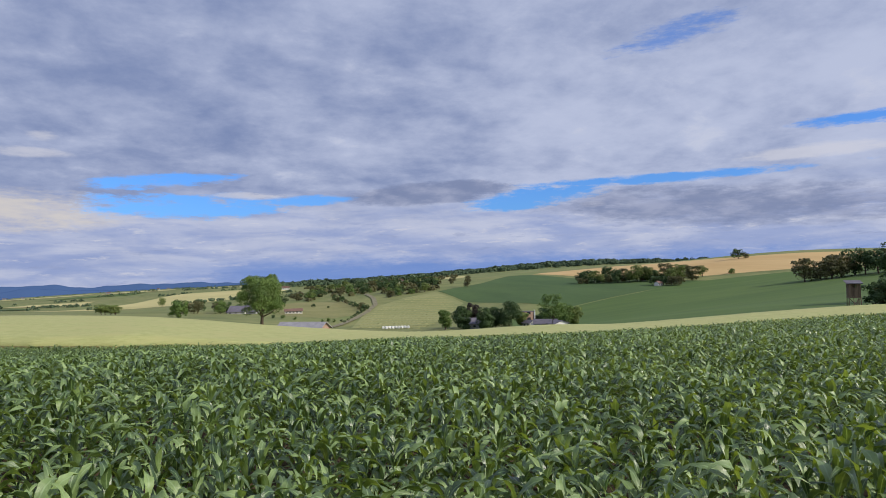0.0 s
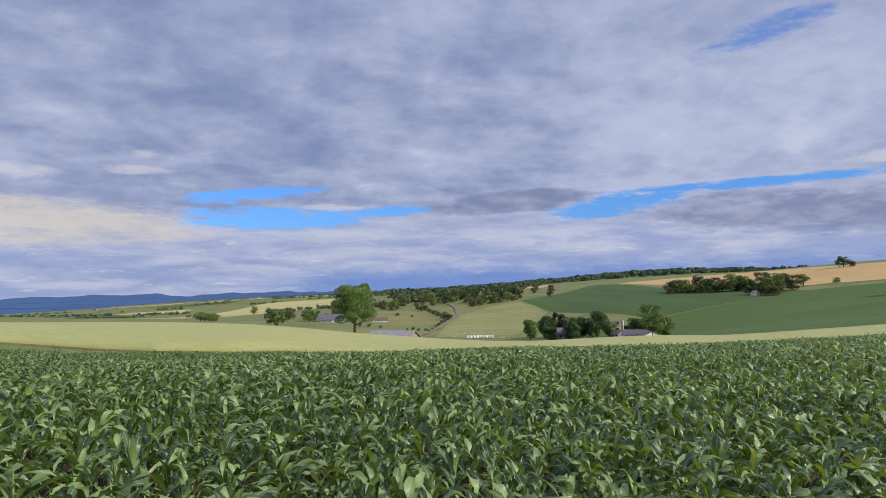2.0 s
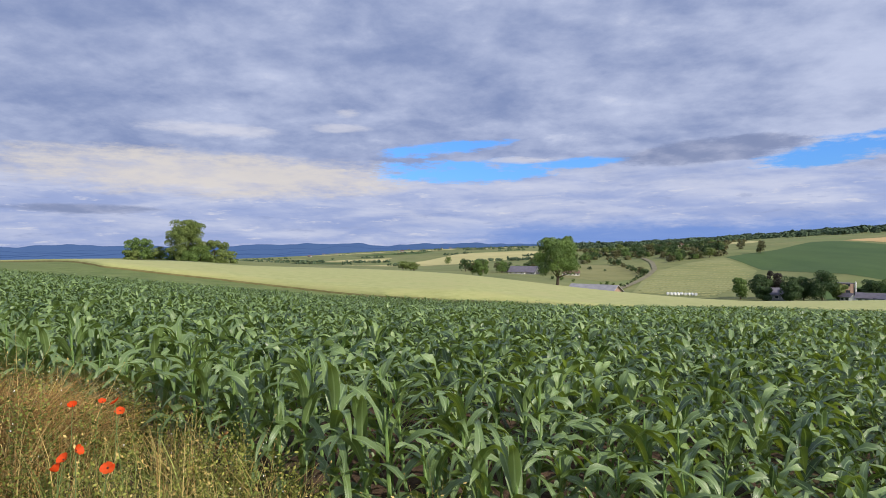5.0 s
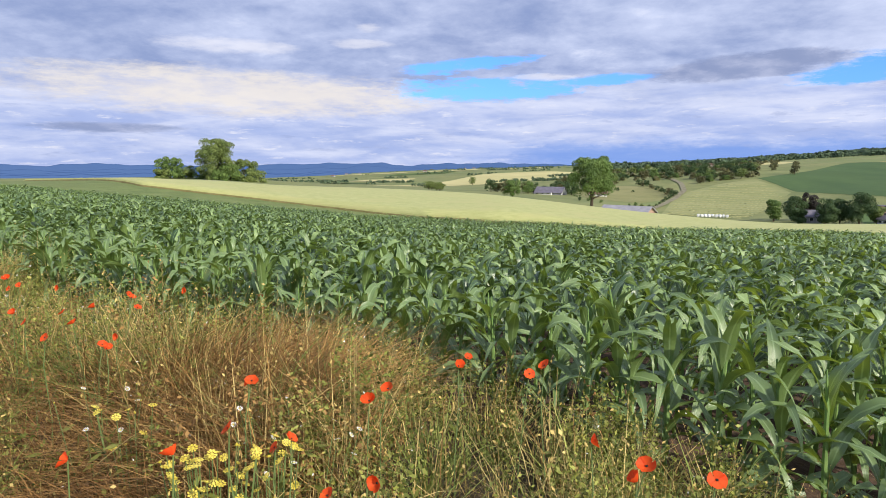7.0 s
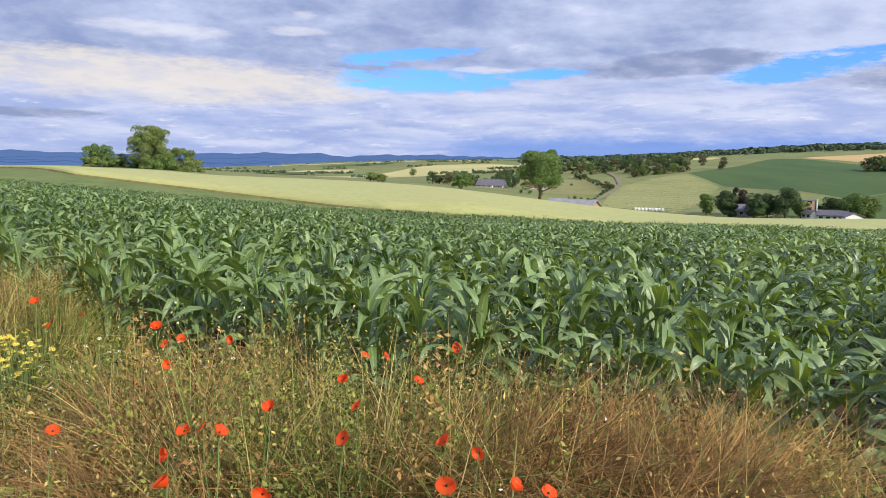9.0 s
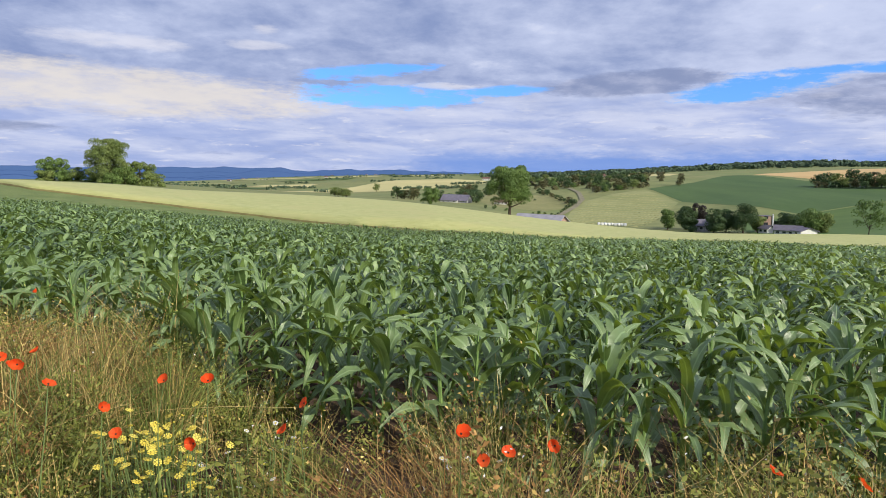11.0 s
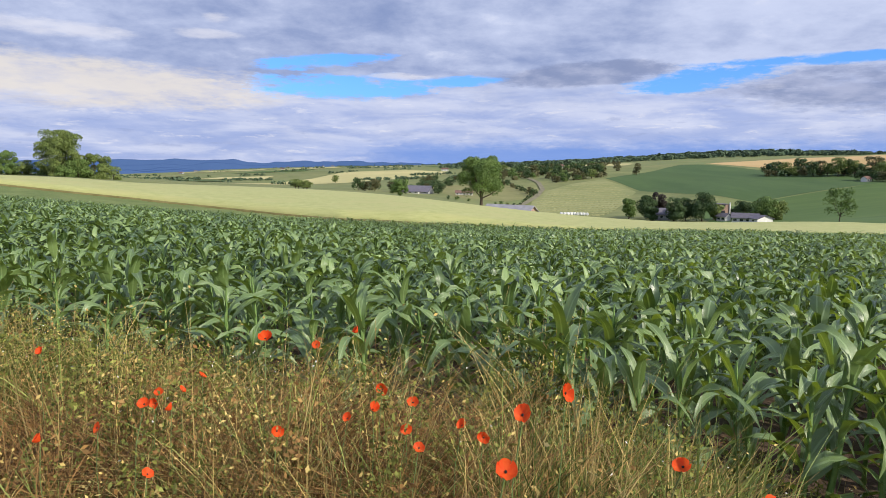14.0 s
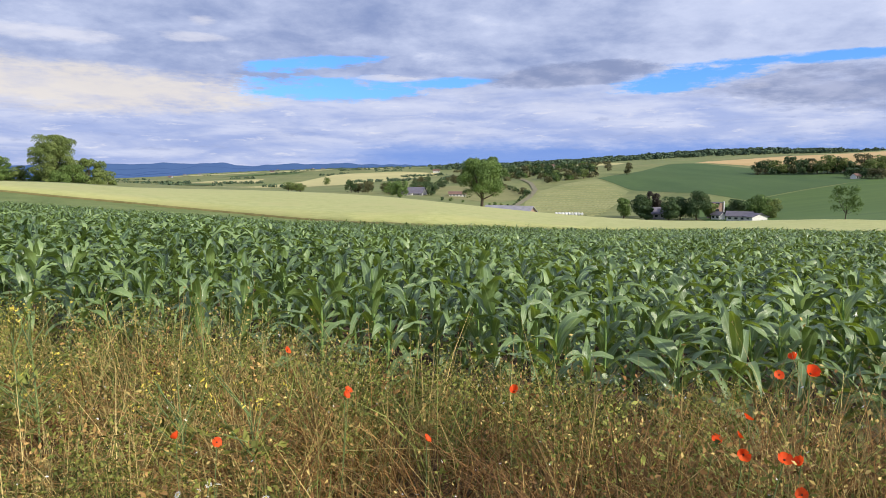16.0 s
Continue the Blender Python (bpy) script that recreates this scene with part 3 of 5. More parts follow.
def scatter(templates, x, y, z, turn, size, rng):
    """Joins many plants into one mesh's arrays."""
    kind = rng.integers(0, len(templates), len(x))
    pieces = []
    for k, (v, f, u) in enumerate(templates):
        s = np.where(kind == k)[0]
        if not len(s):
            continue
        c, sn = np.cos(turn[s])[:, None], np.sin(turn[s])[:, None]
        q = np.stack([(v[None, :, 0] * c - v[None, :, 1] * sn) * size[s][:, None] + x[s][:, None],
                      (v[None, :, 0] * sn + v[None, :, 1] * c) * size[s][:, None] + y[s][:, None],
                      v[None, :, 2] * size[s][:, None] + z[s][:, None]], -1)
        pieces.append((q.reshape(-1, 3), (f[None] + (np.arange(len(s)) * len(v))[:, None, None]).reshape(-1, f.shape[1]), np.tile(u, (len(s), 1))))
    return join(pieces)


def maize_sites(rng):
    """Places of all plants: rows along the field's edge."""
    rows = np.arange(-2.0, 82.0, 0.70)
    s = np.arange(-75, 75, 0.17)
    ss, ww = np.meshgrid(s, rows)
    ss = ss + rng.normal(0, 0.045, ss.shape)
    ww = ww + rng.normal(0, 0.035, ss.shape)
    x = ALONG.x * ss + ACROSS.x * ww
    y = ALONG.y * ss + ACROSS.y * ww
    keep = y > edge_y(x) + 0.15
    x, y = x[keep], y[keep]
    d, b = np.hypot(x - CX, y - CY), np.degrees(np.arctan2(x - CX, y - CY))
    b = table_bearing(b)
    keep = (d < maize_reach(b)) & (b > -56) & (np.degrees(np.arctan2(x - 3.5, y + 1.2)) < 58) | (d < 12)
    return x[keep], y[keep]


def build_maize():
    rng = np.random.default_rng(11)
    x, y = maize_sites(rng)
    z = ground(x, y)
    d = np.hypot(x - CX, y - CY)
    near_path = (y - edge_y(x))
    single = (near_path < 1.75) & (x > -17.5) & (x < -2.6)
    px = np.array([p[1] for p in PATH])
    py = np.array([p[2] for p in PATH])
    reach = np.sqrt(((x[:, None] - px[None]) ** 2 + (y[:, None] - py[None]) ** 2).min(1))
    turn, size = rng.uniform(0, 6.28, len(x)), np.clip(rng.normal(0.96, 0.12, len(x)), 0.7, 1.2)
    # plants one by one along the edge
    lr = np.random.default_rng(5)
    kinds = []
    for _ in range(7):
        plant = thing("maize_plant", "young green maize plant with arching leaves in dry soil", "maize plant", "maize along the field edge")
        rows = leaf_plan(lr, 10, 0.95)
        part("stalk", tube(bmesh.new(), [(0, 0, -0.03), (0.004, 0, 0.3), (0, 0.006, 0.62), (0, 0, 0.80)], [0.014, 0.013, 0.010, 0.004], 6), STALK, plant)
        for r in rows:
            v, f, u = leaf_shape(lr, *r, 8)
            part("leaf", mesh_from("leaf", v, f, MAIZE, u, smooth=True), MAIZE, plant)
        kinds.append(plant)
    ids = np.where(single)[0]
    ids = ids[lr.permutation(len(ids))][:300]
    for j, i in enumerate(ids):
        m = Matrix.LocRotScale((x[i], y[i], z[i]), Euler((lr.normal(0, .05), lr.normal(0, .05), turn[i])), (size[i],) * 3)
        if j < len(kinds):
            kinds[j].matrix_basis = m
        else:
            copy_thing(kinds[j % len(kinds)], m).scale = (size[i],) * 3
    rest = np.ones(len(x), bool)
    rest[ids] = False
    for lo, hi, k, leaves, n, flat, top in ((0, 9, 12, 10, 7, False, 0), (9, 24, 12, 11, 5, False, 1), (24, 200, 14, 11, 3, True, 3)):
        s = rest & (reach >= lo) & (reach < hi)
        v, f, u = scatter(maize_templates(rng, k, leaves, n, flat, top), x[s], y[s], z[s], turn[s], size[s], rng)
        ob = new("maize_crop", mesh_from("maize_crop", v, f, MAIZE, u, smooth=not flat))
        tagged(ob, "dense field of knee-high green maize with glossy arching leaves", "maize field", kind="stuff")
        print("maize", lo, s.sum(), len(f) * 2)


build_maize()


# ---- trees and bushes ----
def crown_mesh(rng, height, width, base, leaves, size, material, lobes=14, puffs=1.0):
    """Leaf sprays on the shells of many lobes: uneven outline, gaps between."""
    mid, half = (height + base) / 2, (height - base) / 2
    cs = []
    for k in range(lobes):
        a, r, h = rng.uniform(0, 6.28), math.sqrt(rng.uniform(0.02, 1)) * (0.98 - 0.30 * puffs), rng.uniform(-0.75, 0.96 - 0.24 * puffs)
        wide = math.sqrt(max(0.05, 1 - abs(h) ** 2.2))
        cs.append((math.cos(a) * r * wide * width / 2, math.sin(a) * r * wide * width / 2, mid + h * half, rng.uniform(0.15, 0.27) * puffs * min(width, half * 2.2)))
    cs = np.array(cs)
    which = rng.integers(0, lobes, leaves)
    n = rng.normal(size=(leaves, 3))
    n /= np.linalg.norm(n, axis=1)[:, None]
    n[:, 2] = np.where((n[:, 2] < -0.2) & (rng.uniform(size=leaves) < 0.6), -n[:, 2], n[:, 2])
    p = cs[which, :3] + n * (cs[which, 3] * rng.uniform(0.78, 1.05, leaves))[:, None] * np.array([1, 1, 0.85])
    face = n + rng.normal(0, 0.42, n.shape)
    face /= np.linalg.norm(face, axis=1)[:, None]
    u = np.cross(face, rng.normal(size=n.shape))
    u /= np.linalg.norm(u, axis=1)[:, None]
    w = np.cross(face, u)
    s = (size * rng.uniform(0.5, 1.3, leaves))[:, None]
    v = np.stack([p - u * s, p - w * s * 0.55 + face * s * 0.15, p + u * s, p + w * s * 0.55 - face * s * 0.2], 1).reshape(-1, 3)
    return mesh_from("crown", v, np.arange(leaves * 4).reshape(-1, 4), material), cs


def tree(name, label, height, width, trunk_h, material, leaves=2500, size=0.22, seed=1, trunk_r=None, lobes=14, category="tree", group="", base=None, puffs=1.0):
    rng = np.random.default_rng(seed)
    ob = thing(name, label, category, group)
    me, cs = crown_mesh(rng, height, width, trunk_h if base is None else base, leaves, size, material, lobes, puffs)
    part("crown", me, material, ob)
    r = trunk_r or height * 0.028
    bm = bmesh.new()
    fork = Vector((rng.normal(0, .02) * height, rng.normal(0, .02) * height, max(trunk_h * 1.15, height * 0.18)))
    tube(bm, [(0, 0, -0.4), (0, 0, 0.15), fork * 0.5, fork, Vector((fork.x, fork.y, height * 0.8))], [r * 1.5, r * 1.1, r, r * 0.85, r * 0.15], 8)
    for c in cs[:7]:
        tip = Vector(c[:3])
        tube(bm, [fork * 0.9, fork.lerp(tip, 0.5) + Vector((0, 0, -0.04 * height)), tip], [r * 0.5, r * 0.3, r * 0.08], 5)
    part("trunk", bm, BARK, ob, "dark rough bark trunk with spreading limbs")
    return ob


def place(ob, bearing, d, turn=0.0, size=1.0, sink=0.1):
    ob.matrix_basis = Matrix.LocRotScale(foot(bearing, d, sink), Euler((0, 0, turn)), (size,) * 3)
    return ob


def again(ob, bearing, d, turn=0.0, size=1.0, tall=1.0, sink=0.1):
    made = copy_thing(ob, Matrix.LocRotScale(foot(bearing, d, sink), Euler((0, 0, turn)), None))
    made.scale = (size, size, size * tall)
    return made


lone = tree("lone_tree", "broad leafy field tree with a short dark trunk beside wheat", 10.8, 10.4, 2.3, LEAF, 24000, 0.15, 4, 0.32, 80, puffs=0.58)
lone.matrix_basis = Matrix.LocRotScale((1.1, 136.6, float(ground(1.1, 136.6)[0]) - 0.1), None, None)
small = tree("small_tree", "small rounded green tree at the edge of wheat", 4.2, 4.8, 0.7, LEAF, 6000, 0.12, 9, 0.12, 30, puffs=0.7)
small.matrix_basis = Matrix.LocRotScale((-15.6, 146, float(ground(-15.6, 146)[0]) + 0.1), None, None)
place(tree("big_tree", "tall sunlit tree with billowing crown behind the wheat", 11.6, 13.0, 2.2, LEAF_OLIVE, 32000, 0.17, 21, 0.35, 85, base=-0.6, puffs=0.55), -28.2, 193)
place(tree("rounded_tree", "wide low green tree behind the wheat", 6.4, 10.5, 0.8, LEAF, 15000, 0.17, 22, 0.22, 60, base=-0.8, puffs=0.55), -31.95, 204)
place(tree("leaning_bush", "tall ragged olive bush at the foot of a tree", 6.4, 9.5, 0.3, LEAF_OLIVE, 13000, 0.16, 23, 0.15, 50, "bush", base=-0.8, puffs=0.55), -26.2, 194)
for b, d, h, w, sd in ((-30.4, 199, 3.6, 5.0, 31), (-29.5, 197, 3.2, 5.0, 32), (-24.9, 195, 3.6, 7.0, 33), (-27.2, 190, 4.6, 6.5, 34), (-28.7, 189, 3.6, 6.5, 35), (-28.0, 188, 4.4, 6.0, 36), (-25.8, 190, 3.8, 6.5, 37), (-31.2, 200, 3.4, 6.0, 38), (-32.4, 200, 3.4, 6.0, 39)):
    place(tree("hedge_bush", "brownish green hedge bush in a field hedge", h, w, 0.2, LEAF_OLIVE if sd % 2 else LEAF, 4200, 0.16, sd, 0.08, 12, "bush", "field hedge", base=-0.7), b, d)
place(tree("young_tree", "slender young tree with airy pale crown", 5.0, 4.3, 1.3, LEAF, 3000, 0.10, 41, 0.06, 40, puffs=0.6), 30.35, 93)
# trees round the farm
for b, d, h, w, mat, sd in ((17.27, 283, 9.0, 7.0, LEAF, 51), (18.75, 290, 10.0, 11, LEAF_DARK, 52), (19.66, 297, 12.0, 7.5, LEAF_BROWN, 53), (20.8, 268, 9.5, 8, LEAF_DARK, 54), (19.0, 272, 5.5, 6, LEAF_DARK, 61), (24.0, 276, 7.5, 6, LEAF_OLIVE, 62),
                            (21.7, 275, 9.5, 8.5, LEAF_DARK, 55), (22.95, 272, 11.5, 10.5, LEAF_DARK, 56), (26.0, 287, 7.5, 9.0, LEAF_DARK, 57), (27.5, 272, 9.0, 9.5, LEAF, 58),
                            (25.0, 290, 4.5, 7, LEAF_DARK, 59), (28.3, 275, 7, 8, LEAF_OLIVE, 60)):
    place(tree("farm_tree", "purple-leaved round tree beside the farm" if mat is LEAF_BROWN else "dense dark tree beside the farm buildings", h, w, 0.9, mat, 8500, 0.24, sd, lobes=30, group="trees round the farm", base=0.2, puffs=0.92), b, d)
# stock for the farther trees
STOCK = [tree("far_tree", "dark green broadleaf tree on the far slope", 8.5, 9.5, 0.5, mat, 1200, 0.42, sd, lobes=22, group="far trees", base=0.2, puffs=0.8)
         for sd, mat in ((71, LEAF_DARK), (72, LEAF_RUSSET), (73, LEAF), (74, LEAF_DARK), (75, LEAF_OLIVE))]
HOME = [(-5.4, 432), (-4.0, 427), (-2.2, 424), (1.5, 426), (-7.1, 702)]
for ob, (b, d) in zip(STOCK, HOME):
    place(ob, b, d)
tr = random.Random(8)


def grove(rows):
    """Rows of bearing, distance, size, height ratio, kind of tree."""
    for b, d, size, tall, k in rows:
        again(STOCK[k], b, d, tr.uniform(0, 6.28), size, tall)


grove([(28.1 + i * 0.56 + tr.uniform(-.2, .2), 556 - 0.9 * i + tr.uniform(-14, 14), tr.uniform(1.0, 1.75), tr.uniform(0.8, 1.05), tr.choice((0, 1, 1, 4))) for i in range(18)])
grove([(28.0 + i * 0.5, 548, tr.uniform(0.7, 1.0), 0.8, tr.choice((0, 1, 3))) for i in range(17)])
grove([(34.2 + i * 0.6, 500 - 4 * i, 1.1, 0.75, tr.choice((0, 1))) for i in range(4)])
grove([(45.2 + i * 0.75 + tr.uniform(-.2, .2), 434 + tr.uniform(-14, 14), tr.uniform(1.3, 2.0), tr.uniform(0.8, 1.0), tr.choice((0, 1, 3))) for i in range(12)])
grove([(39.8, 563, 0.7, 0.7, 2), (40.17, 695, 1.55, 0.75, 0), (40.7, 694, 0.9, 0.7, 1), (11.8, 590, 1.2, 1.1, 0), (18.3, 600, 0.9, 1.5, 1)])
grove([(-3.2 + tr.uniform(-2.4, 5), 445 + tr.uniform(-12, 25), tr.uniform(0.7, 1.1), 0.85, tr.choice((0, 1, 3, 2))) for i in range(12)])
grove([(-10.3 + tr.uniform(-.7, .7), 362 + tr.uniform(-6, 6), tr.uniform(0.5, 0.8), 0.75, 4) for i in range(5)])
grove([(x, d, tr.uniform(.22, .42), 0.85, tr.choice((0, 2, 4))) for x, d in ((3.0, 372), (4.0, 368), (6.3, 365), (6.8, 370), (7.3, 362), (7.9, 368), (5.2, 480), (6.5, 470), (2.2, 365))])
grove([(tr.uniform(4.5, 15.6), tr.uniform(560, 880), tr.uniform(0.6, 1.25), tr.uniform(.7, .95), tr.choice((0, 1, 2, 3, 4, 0))) for i in range(100)])
grove([(tr.uniform(11, 15.5), 535 + tr.uniform(0, 50), tr.uniform(0.55, 1.0), tr.uniform(.75, .95), tr.choice((0, 1, 2, 4))) for i in range(18)])
grove([(9.7 - i * 0.35, 440 + i * 13 + tr.uniform(-5, 5), tr.uniform(.4, .75), 0.85, tr.choice((0, 1, 3))) for i in range(9)])
grove([(8.2 + i * 0.24, 360 + i * 14, tr.uniform(.22, .36), 0.9, tr.choice((0, 3))) for i in range(8)])
grove([(tr.uniform(0, 6), tr.uniform(500, 640), tr.uniform(0.6, 1.0), .85, tr.choice((0, 1, 3))) for i in range(22)])
grove([(52.6 + i * 0.55, 107 + tr.uniform(-2, 4), tr.uniform(0.35, 0.55), 0.9, tr.choice((0, 1))) for i in range(7)])
grove([(53.4 + i * 0.9, 132 + tr.uniform(-5, 5), tr.uniform(0.9, 1.2), 1.0, tr.choice((0, 1))) for i in range(6)])


def tree_stuff(name, label, material, b, d, size, seed, m=34):
    """Uncountable small trees as one mesh of leaf sprays."""
    rng = np.random.default_rng(seed)
    x, y = spot_at(b, d)
    z = ground(x, y)
    n = rng.normal(size=(len(x), m, 3))
    n /= np.linalg.norm(n, axis=2)[..., None]
    n[..., 2] = np.abs(n[..., 2]) * 1.1 - 0.1
    p = np.stack([x, y, z + size * 0.25], -1)[:, None] + n * (size[:, None] * rng.uniform(.6, 1.0, (len(x), m)))[..., None] * np.array([0.72, 0.72, 0.8])
    face = n + rng.normal(0, .35, n.shape)
    u = np.cross(face, rng.normal(size=n.shape))
    u /= np.linalg.norm(u, axis=2)[..., None]
    w = np.cross(face, u)
    w /= np.linalg.norm(w, axis=2)[..., None]
    s = size[:, None, None] * 0.30
    v = np.stack([p - u * s, p - w * s * .8, p + u * s, p + w * s * .8], 2).reshape(-1, 3)
    tagged(new(name, mesh_from(name, v, np.arange(len(v)).reshape(-1, 4), material)), label, "woods", kind="stuff")


def far_woods():
    rng = np.random.default_rng(77)
    b = np.concatenate([rng.uniform(2, 36, 1500), 8 + 34 * rng.beta(1.7, 1.9, 1300)])
    d = np.concatenate([rng.uniform(1060, 1420, 1500), rng.normal(1310, 40, 1300)])
    tall = np.array([1 + 0.35 * noise.noise(Vector((v * 0.5, 1, 0))) + 0.3 * noise.noise(Vector((v * 2.2, 3, 0))) for v in b])
    tree_stuff("far_woods", "dark wooded ridge far across the valley", WOODS, b, d, rng.uniform(3, 8, len(b)) * tall, 1)
    k = 2600
    b = rng.uniform(-34, 4, k)
    row = rng.choice([720, 860, 1020, 1250, 1500, 1850, 2300, 2800], k)
    d = row * (1 + rng.normal(0, 0.012, k) + 0.03 * np.sin(b * 0.5 + row))
    keep = np.array([noise.noise(Vector((v * 0.4, r * 0.01, 5))) > 0.10 for v, r in zip(b, row)])
    tree_stuff("plain_trees", "hedgerows and small woods across the plain", WOODS, b[keep], d[keep], rng.uniform(1.6, 4.2, k)[keep], 2, 18)
    k = 330
    b, d = rng.uniform(3.5, 17, k), rng.uniform(540, 1010, k)
    keep = np.array([noise.noise(Vector((v * 0.55, r * 0.012, 2))) > -0.1 for v, r in zip(b, d)]) & (d > np.interp(b, [3.5, 10, 15.6, 17], [520, 510, 556, 640]))
    tree_stuff("orchard_bushes", "scattered orchard trees and bushes on the valley side", LEAF_RUSSET, b[keep], d[keep], rng.uniform(2.0, 4.6, k)[keep], 3)


far_woods()

# ---- buildings ----
PLASTER = surface("white_plaster", (0.66, 0.64, 0.60), (0.80, 0.78, 0.74), 0.8, 0.9)
TILES = surface("red_brown_tiles", (0.13, 0.075, 0.06), (0.22, 0.135, 0.11), 1.5, 0.85, each=0.15)
SLATE = surface("grey_roof_sheets", (0.10, 0.092, 0.115), (0.17, 0.158, 0.19), 0.7, 0.7, each=0.15)
PALE_SHEETS = surface("weathered_pale_roof_sheets", (0.25, 0.24, 0.26), (0.36, 0.35, 0.37), 0.7, 0.7)
TIMBER = surface("grey_brown_timber", (0.10, 0.070, 0.048), (0.21, 0.155, 0.11), 2.0, 0.9, stretch=(1, 1, .15), bump=0.4, each=0.2)
GREYWALL = surface("grey_wall", (0.27, 0.27, 0.28), (0.40, 0.40, 0.41), 0.6, 0.9)
REDBRICK = surface("rusty_wall", (0.30, 0.19, 0.14), (0.44, 0.31, 0.24), 0.7, 0.9)
GLASS = surface("dark_window_glass", (0.02, 0.025, 0.03), (0.05, 0.055, 0.065), 1.0, 0.15, gloss=0.8)
FILM = surface("white_film", (0.70, 0.70, 0.68), (0.84, 0.84, 0.82), 0.8, 0.45)


def house(name, label, category, b, d, long, deep, eaves, ridge, turn, wall_mat, roof_mat, windows=3, over=0.5, sink=0.2):
    """A gabled building, its long side along local x."""
    ob = thing(name, label, category, at=Matrix.LocRotScale(foot(b, d, sink), Euler((0, 0, radians(turn))), None))
    bm = bmesh.new()
    pts = [(-deep / 2, 0), (deep / 2, 0), (deep / 2, eaves), (0, ridge), (-deep / 2, eaves)]
    ends = [[bm.verts.new((sx * long / 2, py, pz)) for py, pz in pts] for sx in (-1, 1)]
    bm.faces.new(ends[0]), bm.faces.new(list(reversed(ends[1])))
    for k in range(5):
        bm.faces.new((ends[0][k], ends[1][k], ends[1][(k + 1) % 5], ends[0][(k + 1) % 5]))
    bmesh.ops.recalc_face_normals(bm, faces=bm.faces)
    part("wall", bm, wall_mat, ob)
    slope = math.hypot(deep / 2, ridge - eaves)
    tilt = math.degrees(math.atan2(ridge - eaves, deep / 2))
    for s in (-1, 1):
        roof = box(bmesh.new(), (-long / 2 - over, -over, 0.02), (long / 2 + over, slope + 0.05, 0.2), 0.03)
        part("roof", roof, roof_mat, ob, at=pose(0, s * deep / 2, eaves, 0, 0, 0 if s < 0 else 180) @ pose(0, 0, 0, tilt, 0, 0))
    for k in range(windows):
        x = (k + 0.5) / windows * long - long / 2
        w = part("window", box(bmesh.new(), (x - .65, -deep / 2 - .06, eaves * .38), (x + .65, -deep / 2 + .05, eaves * .82), .02), PLASTER, ob)
        part("pane", box(bmesh.new(), (x - .55, -deep / 2 - .08, eaves * .42), (x + .55, -deep / 2 - .03, eaves * .78)), GLASS, w)
    return ob


house("barn", "long barn with grey sheet roof and pale gable among trees", "barn", -0.28, 430, 18, 12, 1.4, 5.0, -18, GREYWALL, SLATE, 4)
house("barn_annex", "low pale lean-to building beside the barn", "shed", -0.9, 424, 11, 4, 1.3, 2.0, -14, PLASTER, SLATE, 3)
house("grey_farmhouse", "grey farmhouse with slate roof between dark trees", "house", 19.75, 280, 7.0, 5, 2.8, 5.0, -8, GREYWALL, SLATE, 3)
house("long_white_farmhouse", "low white farmhouse with dull violet-grey roof", "house", 26.05, 262, 8.5, 6, 2.0, 3.5, -30, PLASTER, SLATE, 4)
house("white_outbuilding", "small white outbuilding with pale roof", "house", 24.55, 274, 3.6, 3.6, 2.2, 3.3, -60, PLASTER, SLATE, 2)
house("white_shed", "white shed with tiled roof at the farm's end", "shed", 27.15, 254, 4.2, 6.5, 1.7, 2.8, -78, PLASTER, SLATE, 1)
house("hill_house", "white house glimpsed between hedgerow trees", "house", 34.4, 492, 4.5, 4, 2.2, 3.6, 20, PLASTER, TILES, 2)
shed = house("valley_barn", "long low barn with violet-grey sheet roof and rusty gable", "barn", 6.8, 160, 11.5, 5.6, 1.9, 3.3, -32, REDBRICK, PALE_SHEETS, 3)
shed.location = (10.8, 160.5, -11.5)
house("valley_house", "long white house with orange roof across the valley", "house", 3.7, 428, 11, 5, 1.8, 3.2, -4, PLASTER, TILES, 5)
vr = random.Random(3)
for k in range(8):
    house("village_house", "small pale house of a far village on the plain", "house", vr.uniform(-20, -7), vr.uniform(1500, 2500), vr.uniform(6, 9), 6, 2.6, 4.4, vr.uniform(-40, 40), GREYWALL, TILES if vr.random() < .5 else SLATE, 2, 0.6)
for b, d in ((2.4, 980), (12.2, 900), (15.0, 780)):
    house("distant_house", "pale house half hidden by orchard trees", "house", b, d, vr.uniform(7, 10), 6, 3, 5.2, vr.uniform(-30, 30), PLASTER, TILES, 3)


def silo_tower():
    ob = thing("silo_tower", "square rusty brown farm tower with flat roof", "tower", at=foot(24.35, 285, .2))
    part("wall", box(bmesh.new(), (-2.2, -2.2, 0), (2.2, 2.2, 6.6), .1), REDBRICK, ob)
    part("roof", box(bmesh.new(), (-2.3, -2.3, 6.6), (2.3, 2.3, 6.85), .05), SLATE, ob)
    part("pipe", tube(bmesh.new(), [(2.5, -2.4, 0), (2.5, -2.4, 7.4)], [.28, .28], 8), FILM, ob, "pale vertical pipe")
    for z in (3.0, 5.6):
        part("window", box(bmesh.new(), (-.9, -2.26, z), (.7, -2.18, z + 1.2)), GLASS, ob)


silo_tower()


